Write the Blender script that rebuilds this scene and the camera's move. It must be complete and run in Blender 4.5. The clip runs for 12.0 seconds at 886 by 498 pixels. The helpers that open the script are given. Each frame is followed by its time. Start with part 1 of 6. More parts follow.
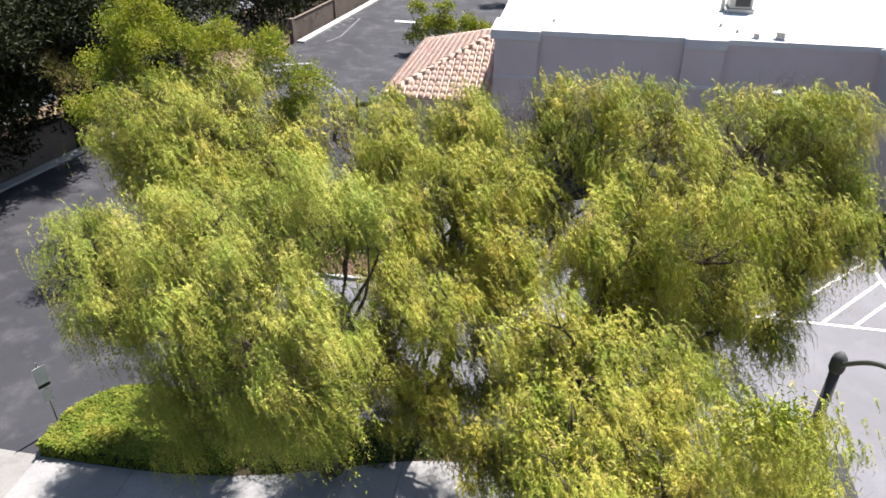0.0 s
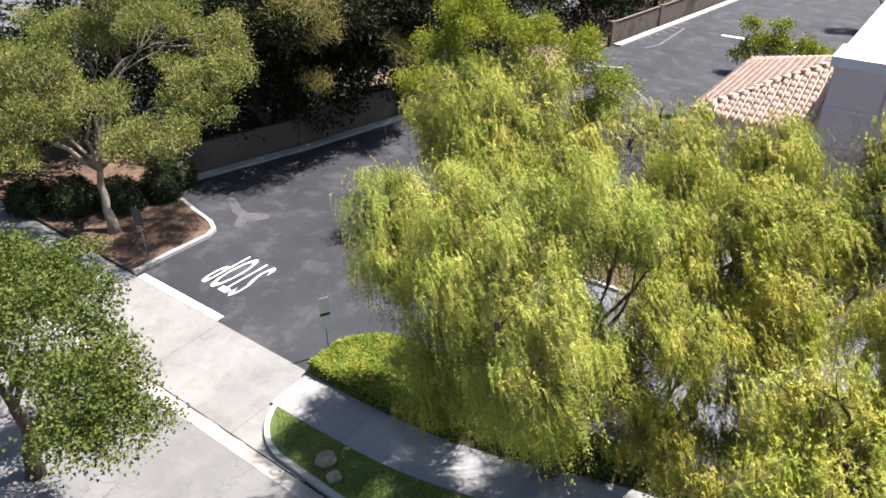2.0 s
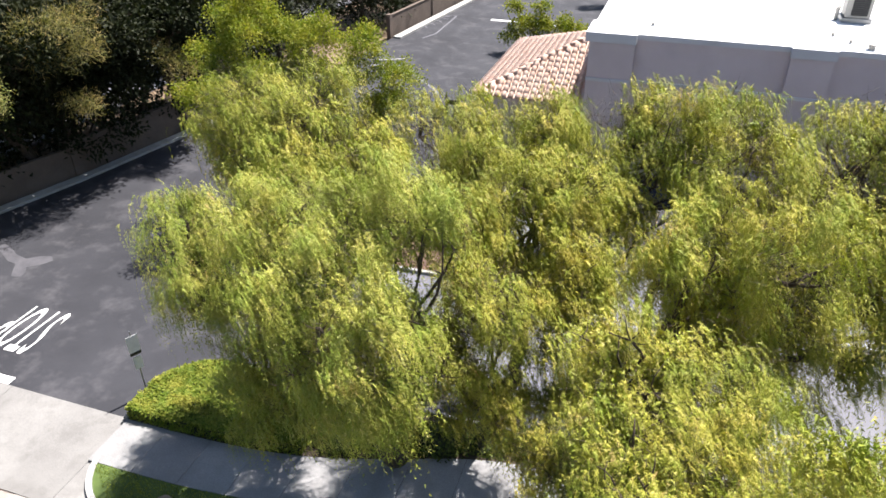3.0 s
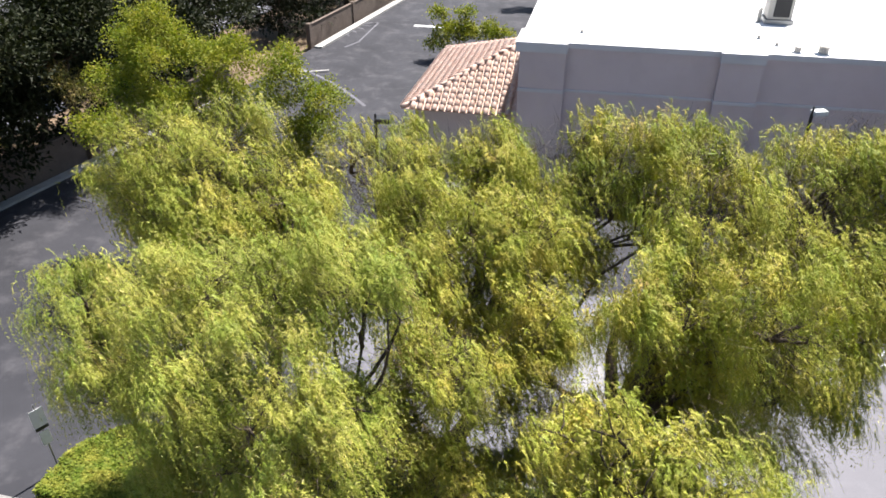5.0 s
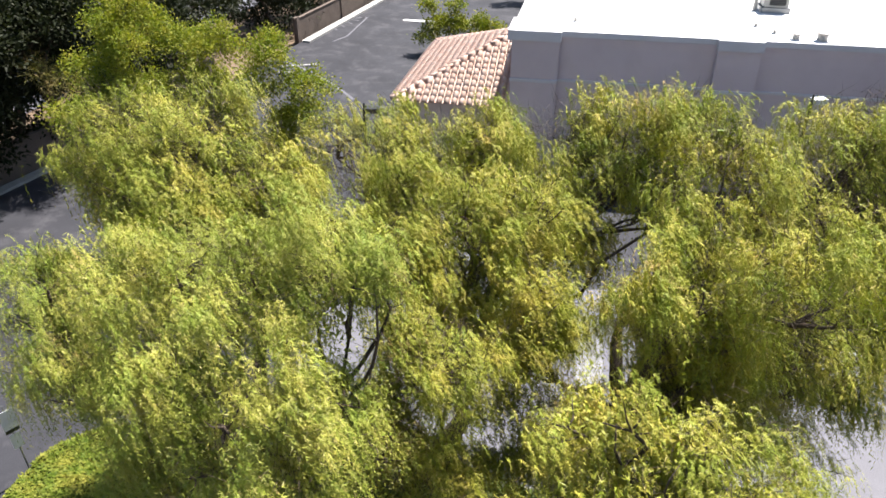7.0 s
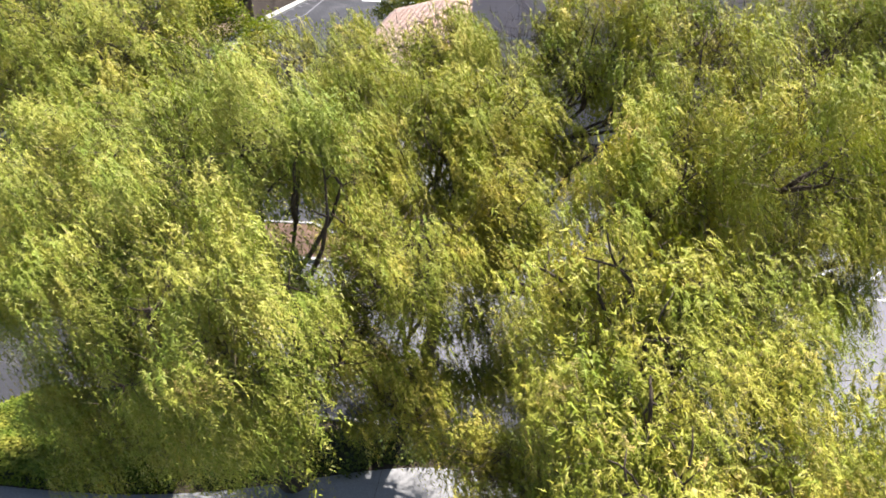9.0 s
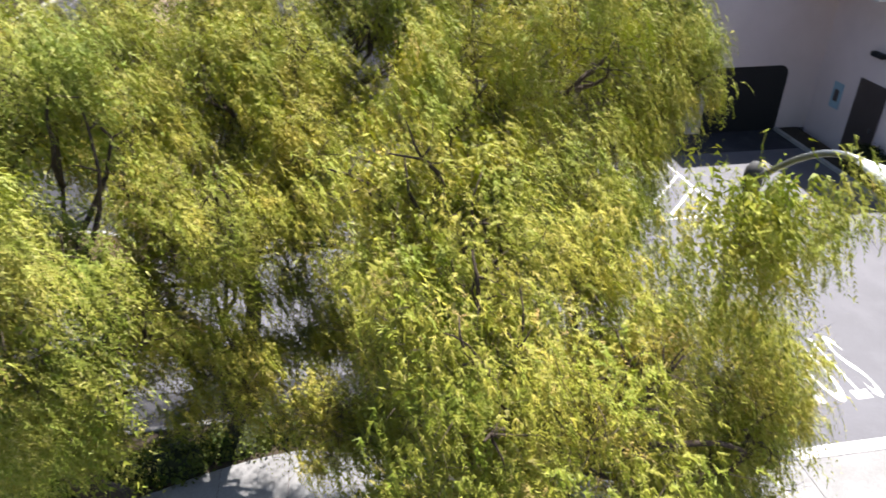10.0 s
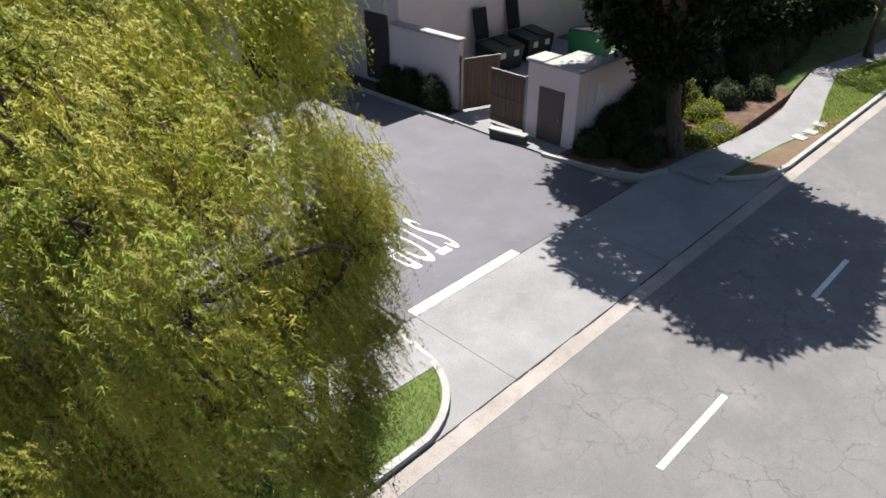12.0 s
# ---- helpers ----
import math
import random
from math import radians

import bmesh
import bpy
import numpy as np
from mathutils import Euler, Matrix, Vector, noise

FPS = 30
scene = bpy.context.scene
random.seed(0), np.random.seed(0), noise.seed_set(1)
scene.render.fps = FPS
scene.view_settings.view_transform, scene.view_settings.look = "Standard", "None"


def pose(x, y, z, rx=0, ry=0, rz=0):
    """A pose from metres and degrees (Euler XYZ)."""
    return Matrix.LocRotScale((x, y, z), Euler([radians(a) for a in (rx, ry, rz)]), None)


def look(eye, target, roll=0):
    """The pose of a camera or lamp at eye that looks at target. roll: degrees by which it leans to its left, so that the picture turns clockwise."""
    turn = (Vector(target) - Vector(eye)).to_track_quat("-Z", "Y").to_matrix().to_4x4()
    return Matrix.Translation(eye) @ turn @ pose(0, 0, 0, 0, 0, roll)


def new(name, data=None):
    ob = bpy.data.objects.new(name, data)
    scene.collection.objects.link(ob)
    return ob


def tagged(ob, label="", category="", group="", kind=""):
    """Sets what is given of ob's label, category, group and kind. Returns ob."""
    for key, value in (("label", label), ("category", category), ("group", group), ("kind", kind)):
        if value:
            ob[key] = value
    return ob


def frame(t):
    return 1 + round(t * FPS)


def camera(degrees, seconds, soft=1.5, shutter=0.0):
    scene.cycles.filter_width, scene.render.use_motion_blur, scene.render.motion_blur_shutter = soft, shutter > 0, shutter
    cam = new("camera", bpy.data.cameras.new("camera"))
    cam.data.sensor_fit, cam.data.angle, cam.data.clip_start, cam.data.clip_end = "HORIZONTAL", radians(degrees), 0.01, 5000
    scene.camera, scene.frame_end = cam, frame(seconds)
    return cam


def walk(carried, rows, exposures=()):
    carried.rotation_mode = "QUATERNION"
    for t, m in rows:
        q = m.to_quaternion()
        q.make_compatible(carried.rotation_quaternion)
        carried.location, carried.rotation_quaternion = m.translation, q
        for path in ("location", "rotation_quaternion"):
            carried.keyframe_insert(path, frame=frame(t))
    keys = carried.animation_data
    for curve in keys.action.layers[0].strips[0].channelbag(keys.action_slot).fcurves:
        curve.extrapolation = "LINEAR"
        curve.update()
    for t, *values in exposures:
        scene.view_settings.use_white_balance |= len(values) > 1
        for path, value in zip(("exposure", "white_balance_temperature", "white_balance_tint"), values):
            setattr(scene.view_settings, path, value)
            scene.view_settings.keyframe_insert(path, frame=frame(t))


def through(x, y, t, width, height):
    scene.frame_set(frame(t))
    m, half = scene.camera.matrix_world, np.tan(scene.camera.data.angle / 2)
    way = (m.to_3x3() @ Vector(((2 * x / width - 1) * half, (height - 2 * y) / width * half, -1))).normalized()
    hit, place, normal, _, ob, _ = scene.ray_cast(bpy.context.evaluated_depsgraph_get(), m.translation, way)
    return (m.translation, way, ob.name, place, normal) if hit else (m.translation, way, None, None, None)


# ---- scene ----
# ---------- camera ----------
cam = camera(64.49, 12.0, 1.65, 0.16)
PATH = [  # seconds, x, y, z, heading, tilt, lean
    (0, -0.000, -0.000, 15.700, 10.800, -31.467, -0.085),
    (0.5, 0.004, 0.011, 15.679, 12.316, -31.503, -0.015),
    (1, -0.036, -0.080, 15.672, 18.314, -31.447, -0.053),
    (1.5, -0.053, -0.067, 15.660, 27.652, -31.381, -0.096),
    (2, -0.004, -0.025, 15.679, 36.032, -31.369, -0.117),
    (2.5, 0.095, 0.075, 15.677, 22.982, -31.503, 0.130),
    (3, 0.139, -0.013, 15.766, 18.643, -31.608, 0.125),
    (3.2, 0.134, -0.006, 15.770, 18.202, -31.557, 0.003),
    (4.8, -0.414, 1.397, 15.852, 13.982, -31.596, 0.082),
    (5, -0.557, 1.724, 15.906, 12.309, -31.671, 0.119),
    (5.5, -0.721, 2.134, 15.765, 12.071, -31.643, 0.089),
    (6, -0.741, 2.245, 15.399, 12.057, -31.605, 0.018),
    (6.5, -0.713, 2.295, 15.391, 11.766, -31.625, 0.048),
    (6.7, -0.734, 2.307, 15.356, 11.541, -31.626, -0.007),
    (8.3, -0.630, 2.300, 13.815, 11.117, -31.474, 0.144),
    (8.5, -0.625, 2.300, 13.634, 10.643, -31.399, 0.125),
    (9, -0.621, 2.307, 13.174, 8.290, -31.329, -0.128),
    (9.5, -0.611, 2.304, 12.735, 2.032, -32.043, -0.587),
    (10, -0.540, 2.246, 12.280, -8.991, -31.654, -0.069),
    (10.3, -0.554, 2.103, 12.059, -17.564, -31.476, -0.105),
    (10.5, -0.587, 2.008, 11.936, -23.239, -31.620, -0.207),
    (11, -0.627, 1.762, 11.561, -36.446, -31.587, -0.056),
    (11.2, -0.653, 1.582, 11.446, -40.563, -31.596, 0.030),
    (11.5, -0.672, 1.548, 11.263, -44.757, -31.601, -0.005),
    (12, -0.779, 1.267, 10.898, -45.788, -31.697, -0.104),
]
walk(cam, [(t, pose(x, y, z, 0, 0, yaw) @ pose(0, 0, 0, 90 + tilt, 0, 0) @ pose(0, 0, 0, 0, 0, -lean)) for t, x, y, z, yaw, tilt, lean in PATH],
     exposures=[(0, 1.72), (1.5, 1.80), (3, 1.80), (5, 1.70), (6.7, 1.72), (9, 1.82), (10.3, 1.70), (11.2, 1.45), (12, 1.24)])

# ---------- world, sun ----------
SUN = Vector((0.235, 0.46, 1.0)).normalized()
world = bpy.data.worlds.new("sky")
scene.world = world
world.use_nodes = True
wn, wl = world.node_tree.nodes, world.node_tree.links
sky = wn.new("ShaderNodeTexSky")
sky.sky_type, sky.sun_disc = "NISHITA", False
sky.sun_elevation, sky.sun_rotation = math.asin(SUN.z), math.atan2(SUN.x, SUN.y)
wn["Background"].inputs["Strength"].default_value = 0.051
wl.new(sky.outputs["Color"], wn["Background"].inputs["Color"])
sun = new("sun", bpy.data.lights.new("sun", "SUN"))
sun.data.energy, sun.data.angle, sun.data.color = 4.65, radians(0.53), (1.0, 0.946, 0.908)
sun.matrix_world = look(SUN * 100, (0, 0, 0))


# ---------- materials ----------
def material(name, rough=0.8, metal=0.0, spec=0.5):
    m = bpy.data.materials.new(name)
    m.use_nodes = True
    b = m.node_tree.nodes["Principled BSDF"]
    b.inputs["Roughness"].default_value, b.inputs["Metallic"].default_value = rough, metal
    b.inputs["Specular IOR Level"].default_value = spec
    return m, m.node_tree.nodes, m.node_tree.links, b


def position(n, l, scale=(1, 1, 1)):
    g, mp = n.new("ShaderNodeNewGeometry"), n.new("ShaderNodeMapping")
    mp.inputs["Scale"].default_value = scale
    l.new(g.outputs["Position"], mp.inputs["Vector"])
    return mp.outputs["Vector"]


def noise_tex(n, l, vec, scale, detail=6.0, rough=0.6):
    t = n.new("ShaderNodeTexNoise")
    t.inputs["Scale"].default_value, t.inputs["Detail"].default_value, t.inputs["Roughness"].default_value = scale, detail, rough
    l.new(vec, t.inputs["Vector"])
    return t.outputs["Fac"]


def ramp(n, l, fac, stops):
    r = n.new("ShaderNodeValToRGB")
    while len(r.color_ramp.elements) < len(stops):
        r.color_ramp.elements.new(0.5)
    for e, (p, c) in zip(r.color_ramp.elements, stops):
        e.position, e.color = p, (*c, 1) if len(c) == 3 else c
    l.new(fac, r.inputs["Fac"])
    return r.outputs["Color"]


def blend(n, l, mode, fac, a, b):
    x = n.new("ShaderNodeMix")
    x.data_type, x.blend_type = "RGBA", mode
    for sock, v in ((x.inputs["Factor"], fac), (x.inputs["A"], a), (x.inputs["B"], b)):
        if isinstance(v, bpy.types.NodeSocket):
            l.new(v, sock)
        elif isinstance(v, (int, float)):
            sock.default_value = v
        else:
            sock.default_value = (*v, 1)
    return x.outputs["Result"]


def bump(n, l, b, height, strength=0.3, distance=0.02):
    k = n.new("ShaderNodeBump")
    k.inputs["Strength"].default_value, k.inputs["Distance"].default_value = strength, distance
    l.new(height, k.inputs["Height"])
    l.new(k.outputs["Normal"], b.inputs["Normal"])


def grey(v, tint=(1, 1, 1)):
    return tuple(v * c for c in tint)


def surface(name, dark, light, fine=40.0, coarse=0.7, rough=0.85, stain=None, stain_amount=0.5, relief=0.25, vec_scale=(1, 1, 1), spec=0.4, cracks=0.0, random_tint=0.0):
    """A matt surface with grain, broad patches, blotchy stains and optional cracks."""
    m, n, l, b = material(name, rough, 0.0, spec)
    p = position(n, l, vec_scale)
    big = noise_tex(n, l, p, coarse, 8, 0.62)
    col = ramp(n, l, big, [(0.3, dark), (0.7, light)])
    grain = noise_tex(n, l, p, fine, 4, 0.7)
    col = blend(n, l, "OVERLAY", 0.55, col, ramp(n, l, grain, [(0.25, grey(0.25)), (0.75, grey(0.75))]))
    if stain:
        s = noise_tex(n, l, p, coarse * 2.7, 7, 0.68)
        col = blend(n, l, "MIX", ramp(n, l, s, [(0.5, grey(0)), (0.72, grey(stain_amount))]), col, stain)
    if cracks:
        wob = n.new("ShaderNodeTexNoise")
        wob.inputs["Scale"].default_value, wob.inputs["Detail"].default_value = 1.6, 4
        l.new(p, wob.inputs["Vector"])
        add = n.new("ShaderNodeVectorMath")
        add.operation = "ADD"
        l.new(p, add.inputs[0]), l.new(wob.outputs["Color"], add.inputs[1])
        v = n.new("ShaderNodeTexVoronoi")
        v.feature, v.inputs["Scale"].default_value = "DISTANCE_TO_EDGE", cracks
        l.new(add.outputs["Vector"], v.inputs["Vector"])
        line = ramp(n, l, v.outputs["Distance"], [(0.0, grey(1)), (0.022, grey(0))])
        patch = ramp(n, l, noise_tex(n, l, p, 0.35, 3), [(0.42, grey(0)), (0.6, grey(0.75))])
        col = blend(n, l, "MIX", blend(n, l, "MULTIPLY", 1.0, line, patch), col, grey(0.5, dark))
    if random_tint:
        oi = n.new("ShaderNodeObjectInfo")
        col = blend(n, l, "MULTIPLY", 1.0, col, ramp(n, l, oi.outputs["Random"], [(0.0, grey(1 - random_tint)), (1.0, grey(1.0))]))
    l.new(col, b.inputs["Base Color"])
    bump(n, l, b, grain, relief)
    return m


def plain(name, colour, rough=0.5, metal=0.0, vary=0.15, fine=12.0):
    m, n, l, b = material(name, rough, metal)
    p = position(n, l)
    f = noise_tex(n, l, p, fine, 5)
    g2 = noise_tex(n, l, p, fine * 0.12, 4)
    col = blend(n, l, "MULTIPLY", 1.0, ramp(n, l, f, [(0.3, grey(1 - vary)), (0.7, grey(1.0))]), colour)
    col = blend(n, l, "MULTIPLY", 1.0, ramp(n, l, g2, [(0.3, grey(1 - vary)), (0.7, grey(1.0))]), col)
    l.new(col, b.inputs["Base Color"])
    l.new(ramp(n, l, f, [(0.2, grey(max(rough - 0.12, 0.05))), (0.8, grey(min(rough + 0.12, 1)))]), b.inputs["Roughness"])
    return m


def leaf_material(name, stops, patch_stops, through=0.3, patch_scale=0.55, rough=0.62, spec=0.15):
    """Leaves: hue differs leaf by leaf and clump by clump; part of the light passes through."""
    m, n, l, b = material(name, rough, 0.0, spec)
    g = n.new("ShaderNodeNewGeometry")
    col = ramp(n, l, g.outputs["Random Per Island"], stops)
    p = position(n, l)
    patch = ramp(n, l, noise_tex(n, l, p, patch_scale, 4, 0.6), patch_stops)
    col = blend(n, l, "MULTIPLY", 1.0, col, patch)
    tuft = ramp(n, l, noise_tex(n, l, p, 2.3, 3, 0.6), [(0.35, (0.74, 0.88, 0.7)), (0.65, (1.22, 1.09, 1.15))])
    col = blend(n, l, "MULTIPLY", 1.0, col, tuft)
    l.new(col, b.inputs["Base Color"])
    t, mix = n.new("ShaderNodeBsdfTranslucent"), n.new("ShaderNodeMixShader")
    l.new(blend(n, l, "MULTIPLY", 1.0, col, (1.12, 1.22, 0.45)), t.inputs["Color"])
    mix.inputs["Fac"].default_value = through
    out = n["Material Output"]
    l.new(b.outputs["BSDF"], mix.inputs[1]), l.new(t.outputs["BSDF"], mix.inputs[2]), l.new(mix.outputs["Shader"], out.inputs["Surface"])
    return m


M_SOIL = surface("dry_soil", (0.096, 0.066, 0.042), (0.162, 0.114, 0.072), 30, 0.5, 0.95)
M_MULCH = surface("bark_mulch", (0.042, 0.024, 0.0162), (0.132, 0.078, 0.051), 22, 1.2, 0.95, (0.168, 0.114, 0.078), 0.7, 0.8)
# bed soil darkened in colour for the deep shade it lies in
M_DARKSOIL = surface("shaded_bed_soil", (0.021, 0.0156, 0.0096), (0.054, 0.039, 0.024), 26, 1.1, 0.95, (0.084, 0.06, 0.03), 0.6, 0.8)
M_LOT = surface("sealed_asphalt", (0.0195, 0.0200, 0.0240), (0.0355, 0.0360, 0.0420), 55, 0.26, 0.78, (0.072, 0.070, 0.076), 0.85, 0.35, spec=0.22)
M_LOT_OLD = surface("worn_asphalt", (0.0727, 0.0717, 0.0827), (0.104, 0.103, 0.119), 55, 0.3, 0.70, (0.131, 0.13, 0.147), 0.5, 0.35, spec=0.5)
M_LOT_PATCH = surface("patched_asphalt", (0.052, 0.051, 0.058), (0.085, 0.083, 0.092), 55, 1.2, 0.78, (0.035, 0.035, 0.04), 0.6, 0.35, spec=0.25)
M_ROAD = surface("road_asphalt", (0.11, 0.106, 0.106), (0.157, 0.151, 0.151), 48, 0.35, 0.85, (0.196, 0.187, 0.182), 0.45, 0.4, cracks=1.1)
M_CONC = surface("pale_concrete", (0.178, 0.176, 0.175), (0.246, 0.244, 0.244), 36, 0.55, 0.85, (0.152, 0.144, 0.137), 0.35, 0.2, random_tint=0.08)
M_CONC_OLD = surface("worn_grey_concrete", (0.15, 0.144, 0.138), (0.216, 0.21, 0.201), 36, 0.5, 0.85, (0.102, 0.096, 0.09), 0.5, 0.2, random_tint=0.08)
M_GUTTER = surface("gutter_concrete", (0.216, 0.195, 0.174), (0.3, 0.276, 0.252), 36, 0.8, 0.85, (0.144, 0.114, 0.096), 0.4, 0.2)
M_DEBRIS = surface("gutter_dirt", (0.027, 0.0168, 0.0132), (0.072, 0.045, 0.033), 30, 2.5, 0.95)
M_CURB = surface("curb_concrete", (0.252, 0.246, 0.234), (0.348, 0.342, 0.324), 30, 0.9, 0.85, (0.156, 0.144, 0.126), 0.4, 0.2)
M_PAINT = surface("worn_white_paint", (0.527, 0.527, 0.51), (0.68, 0.68, 0.663), 30, 3.0, 0.7, (0.255, 0.255, 0.255), 0.55, 0.2)
M_STUCCO = surface("beige_stucco", (0.525, 0.447, 0.447), (0.60, 0.515, 0.512), 60, 0.4, 0.9, (0.455, 0.385, 0.38), 0.3, 0.3)
# stucco colour raised for the light bounced up from the yard
M_STUCCO_BOUNCE = surface("bounce_stucco", (0.676, 0.552, 0.501), (0.806, 0.67, 0.611), 60, 0.4, 0.9, (0.611, 0.501, 0.455), 0.35, 0.3)
M_CORNICE = surface("cornice_stucco", (0.50, 0.49, 0.50), (0.60, 0.59, 0.60), 60, 0.5, 0.85, relief=0.15)
M_ROOF = surface("white_roof_membrane", (0.595, 0.595, 0.586), (0.697, 0.697, 0.689), 18, 0.35, 0.7, (0.425, 0.408, 0.374), 0.35, 0.15)
M_WALLBLOCK = surface("block_wall", (0.114, 0.087, 0.069), (0.162, 0.126, 0.102), 40, 0.8, 0.92, (0.108, 0.084, 0.072), 0.5, 0.5, random_tint=0.2)
M_TILE = surface("clay_tile", (0.56, 0.33, 0.24), (0.74, 0.56, 0.46), 25, 3.0, 0.85, (0.76, 0.68, 0.61), 0.8, 0.3, random_tint=0.28)
M_WOOD = surface("brown_gate_boards", (0.096, 0.057, 0.039), (0.156, 0.099, 0.069), 45, 1.3, 0.75, (0.072, 0.042, 0.03), 0.4, 0.4, vec_scale=(6, 6, 0.6), random_tint=0.2)
M_DOOR = plain("brown_painted_door", (0.066, 0.051, 0.048), 0.5)
M_DARK = plain("dark_opening", (0.009, 0.009, 0.0105), 0.6)
M_BLACK = plain("black_plastic", (0.009, 0.00975, 0.0105), 0.45)
M_GREENBIN = plain("green_painted_steel", (0.012, 0.15, 0.05), 0.6)
M_BINBODY = plain("dark_green_steel", (0.0108, 0.021, 0.0132), 0.5)
M_LABEL = plain("white_sticker", (0.637, 0.637, 0.612), 0.6)
M_POLE = plain("weathered_dark_concrete", (0.06, 0.06, 0.06), 0.75, fine=60, vary=0.35)
M_STEEL = plain("galvanised_steel", (0.27, 0.276, 0.282), 0.4, 0.8)
M_LAMPHEAD = plain("pale_grey_enamel", (0.612, 0.637, 0.629), 0.4)
M_SIGN = plain("aluminium_sign_back", (0.62, 0.62, 0.62), 0.6, 0.0)
M_AC = plain("off_white_sheet_metal", (0.372, 0.36, 0.33), 0.5)
M_BARK = surface("rough_bark", (0.033, 0.0228, 0.0156), (0.09, 0.066, 0.048), 18, 3.0, 0.95, (0.12, 0.096, 0.072), 0.5, 0.9, vec_scale=(3, 3, 1))
M_BARK_PALE = surface("pale_bark", (0.132, 0.108, 0.084), (0.24, 0.204, 0.168), 14, 3.0, 0.9, (0.084, 0.066, 0.054), 0.5, 0.7, vec_scale=(3, 3, 1))
M_ROCK = surface("tan_boulder", (0.204, 0.15, 0.108), (0.312, 0.252, 0.192), 14, 2.0, 0.9, (0.132, 0.096, 0.072), 0.5, 0.8)
M_BLUE = plain("pale_blue_cabinet", (0.27, 0.42, 0.52), 0.5)
M_TURF = surface("lawn_soil", (0.045, 0.070, 0.016), (0.09, 0.13, 0.03), 30, 1.0, 0.95)
Y = [(0.42, (0.75, 0.80, 0.62)), (0.62, (1.15, 1.06, 1.0))]
M_PEPPER = leaf_material("pepper_leaf", [(0.0, (0.247, 0.274, 0.036)), (0.5, (0.319, 0.326, 0.054)), (0.88, (0.373, 0.358, 0.090)), (1.0, (0.418, 0.392, 0.161))], Y, 0.14, rough=0.55, spec=0.18)
M_PEPPER_GREEN = leaf_material("pepper_leaf_green", [(0.0, (0.239, 0.282, 0.043)), (0.5, (0.309, 0.333, 0.064)), (0.88, (0.365, 0.370, 0.105)), (1.0, (0.418, 0.402, 0.177))], Y, 0.14, rough=0.55, spec=0.18)
M_PEPPER_DRY = leaf_material("pepper_flower", [(0.0, (0.38, 0.34, 0.12)), (0.5, (0.48, 0.39, 0.165)), (1.0, (0.52, 0.385, 0.215))], Y, 0.4)
# needle colour lightened for tufts that catch the sun
M_NEEDLE = leaf_material("sunlit_needle", [(0.0, (0.12, 0.115, 0.045)), (0.6, (0.22, 0.195, 0.085)), (1.0, (0.34, 0.27, 0.13))], Y, 0.25, 0.8)
M_FAIR = leaf_material("broad_leaf_bright", [(0.0, (0.139, 0.171, 0.0216)), (1.0, (0.279, 0.285, 0.0476))], Y, 0.35, 0.8)
M_OLIVE = leaf_material("grey_green_leaf", [(0.0, (0.085, 0.105, 0.040)), (0.6, (0.182, 0.192, 0.076)), (1.0, (0.33, 0.31, 0.125))], Y, 0.3, 0.45)
M_STREET = leaf_material("street_tree_leaf", [(0.0, (0.0508, 0.0718, 0.0179)), (1.0, (0.125, 0.149, 0.0389))], Y, 0.25, 0.8)
# needle colour taken near black for the crowns' shaded, backlit side
M_PINE = leaf_material("shaded_needles", [(0.0, (0.010, 0.0145, 0.0068)), (1.0, (0.027, 0.032, 0.0135))], Y, 0.12, 0.5)
M_HEDGE = leaf_material("hedge_leaf", [(0.0, (0.105, 0.143, 0.0185)), (1.0, (0.228, 0.248, 0.0463))], Y, 0.3, 1.5)
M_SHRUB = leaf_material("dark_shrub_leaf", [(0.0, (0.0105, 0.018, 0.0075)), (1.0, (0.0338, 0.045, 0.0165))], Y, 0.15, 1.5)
M_GRASS = leaf_material("grass_blade", [(0.0, (0.15, 0.19, 0.03)), (1.0, (0.30, 0.32, 0.062))], Y, 0.3, 0.8)


# ---------- builders ----------
def thing(name, at=(0, 0, 0), label="", category="", group="", kind=""):
    ob = new(name)
    ob.location = at
    ob.empty_display_size = 0.1
    bpy.context.view_layer.update()
    return tagged(ob, label, category, group, kind)


def mesh_of(bm, name, mat, smooth=False):
    me = bpy.data.meshes.new(name)
    bm.normal_update()
    bm.to_mesh(me)
    bm.free()
    me.materials.append(mat)
    if smooth:
        me.polygons.foreach_set("use_smooth", [True] * len(me.polygons))
    return me


def attach(ob, parent):
    if parent is not None:
        ob.parent = parent
        if parent.parent is None:
            ob.matrix_parent_inverse = Matrix.Translation(-parent.location)
    return ob


def part(name, bm, mat, parent=None, label="", smooth=False):
    """Links a bmesh in world coordinates as one mesh, under a thing or a part."""
    ob = new(name, mesh_of(bm, name, mat, smooth) if isinstance(bm, bmesh.types.BMesh) else bm)
    attach(ob, parent)
    return tagged(ob, label)


def box(x0, x1, y0, y1, z0, z1, bevel=0.0, bm=None):
    own = bmesh.new()
    r = bmesh.ops.create_cube(own, size=1.0, matrix=Matrix.LocRotScale(((x0 + x1) / 2, (y0 + y1) / 2, (z0 + z1) / 2), None, (x1 - x0, y1 - y0, z1 - z0)))
    if bevel:
        bmesh.ops.bevel(own, geom=own.edges[:], offset=bevel, segments=2, affect="EDGES")
    if bm is None:
        return own
    return join(bm, own)


def join(bm, other, m=None):
    if m is not None:
        other.transform(m)
    me = bpy.data.meshes.new("tmp")
    other.to_mesh(me)
    other.free()
    bm.from_mesh(me)
    bpy.data.meshes.remove(me)
    return bm


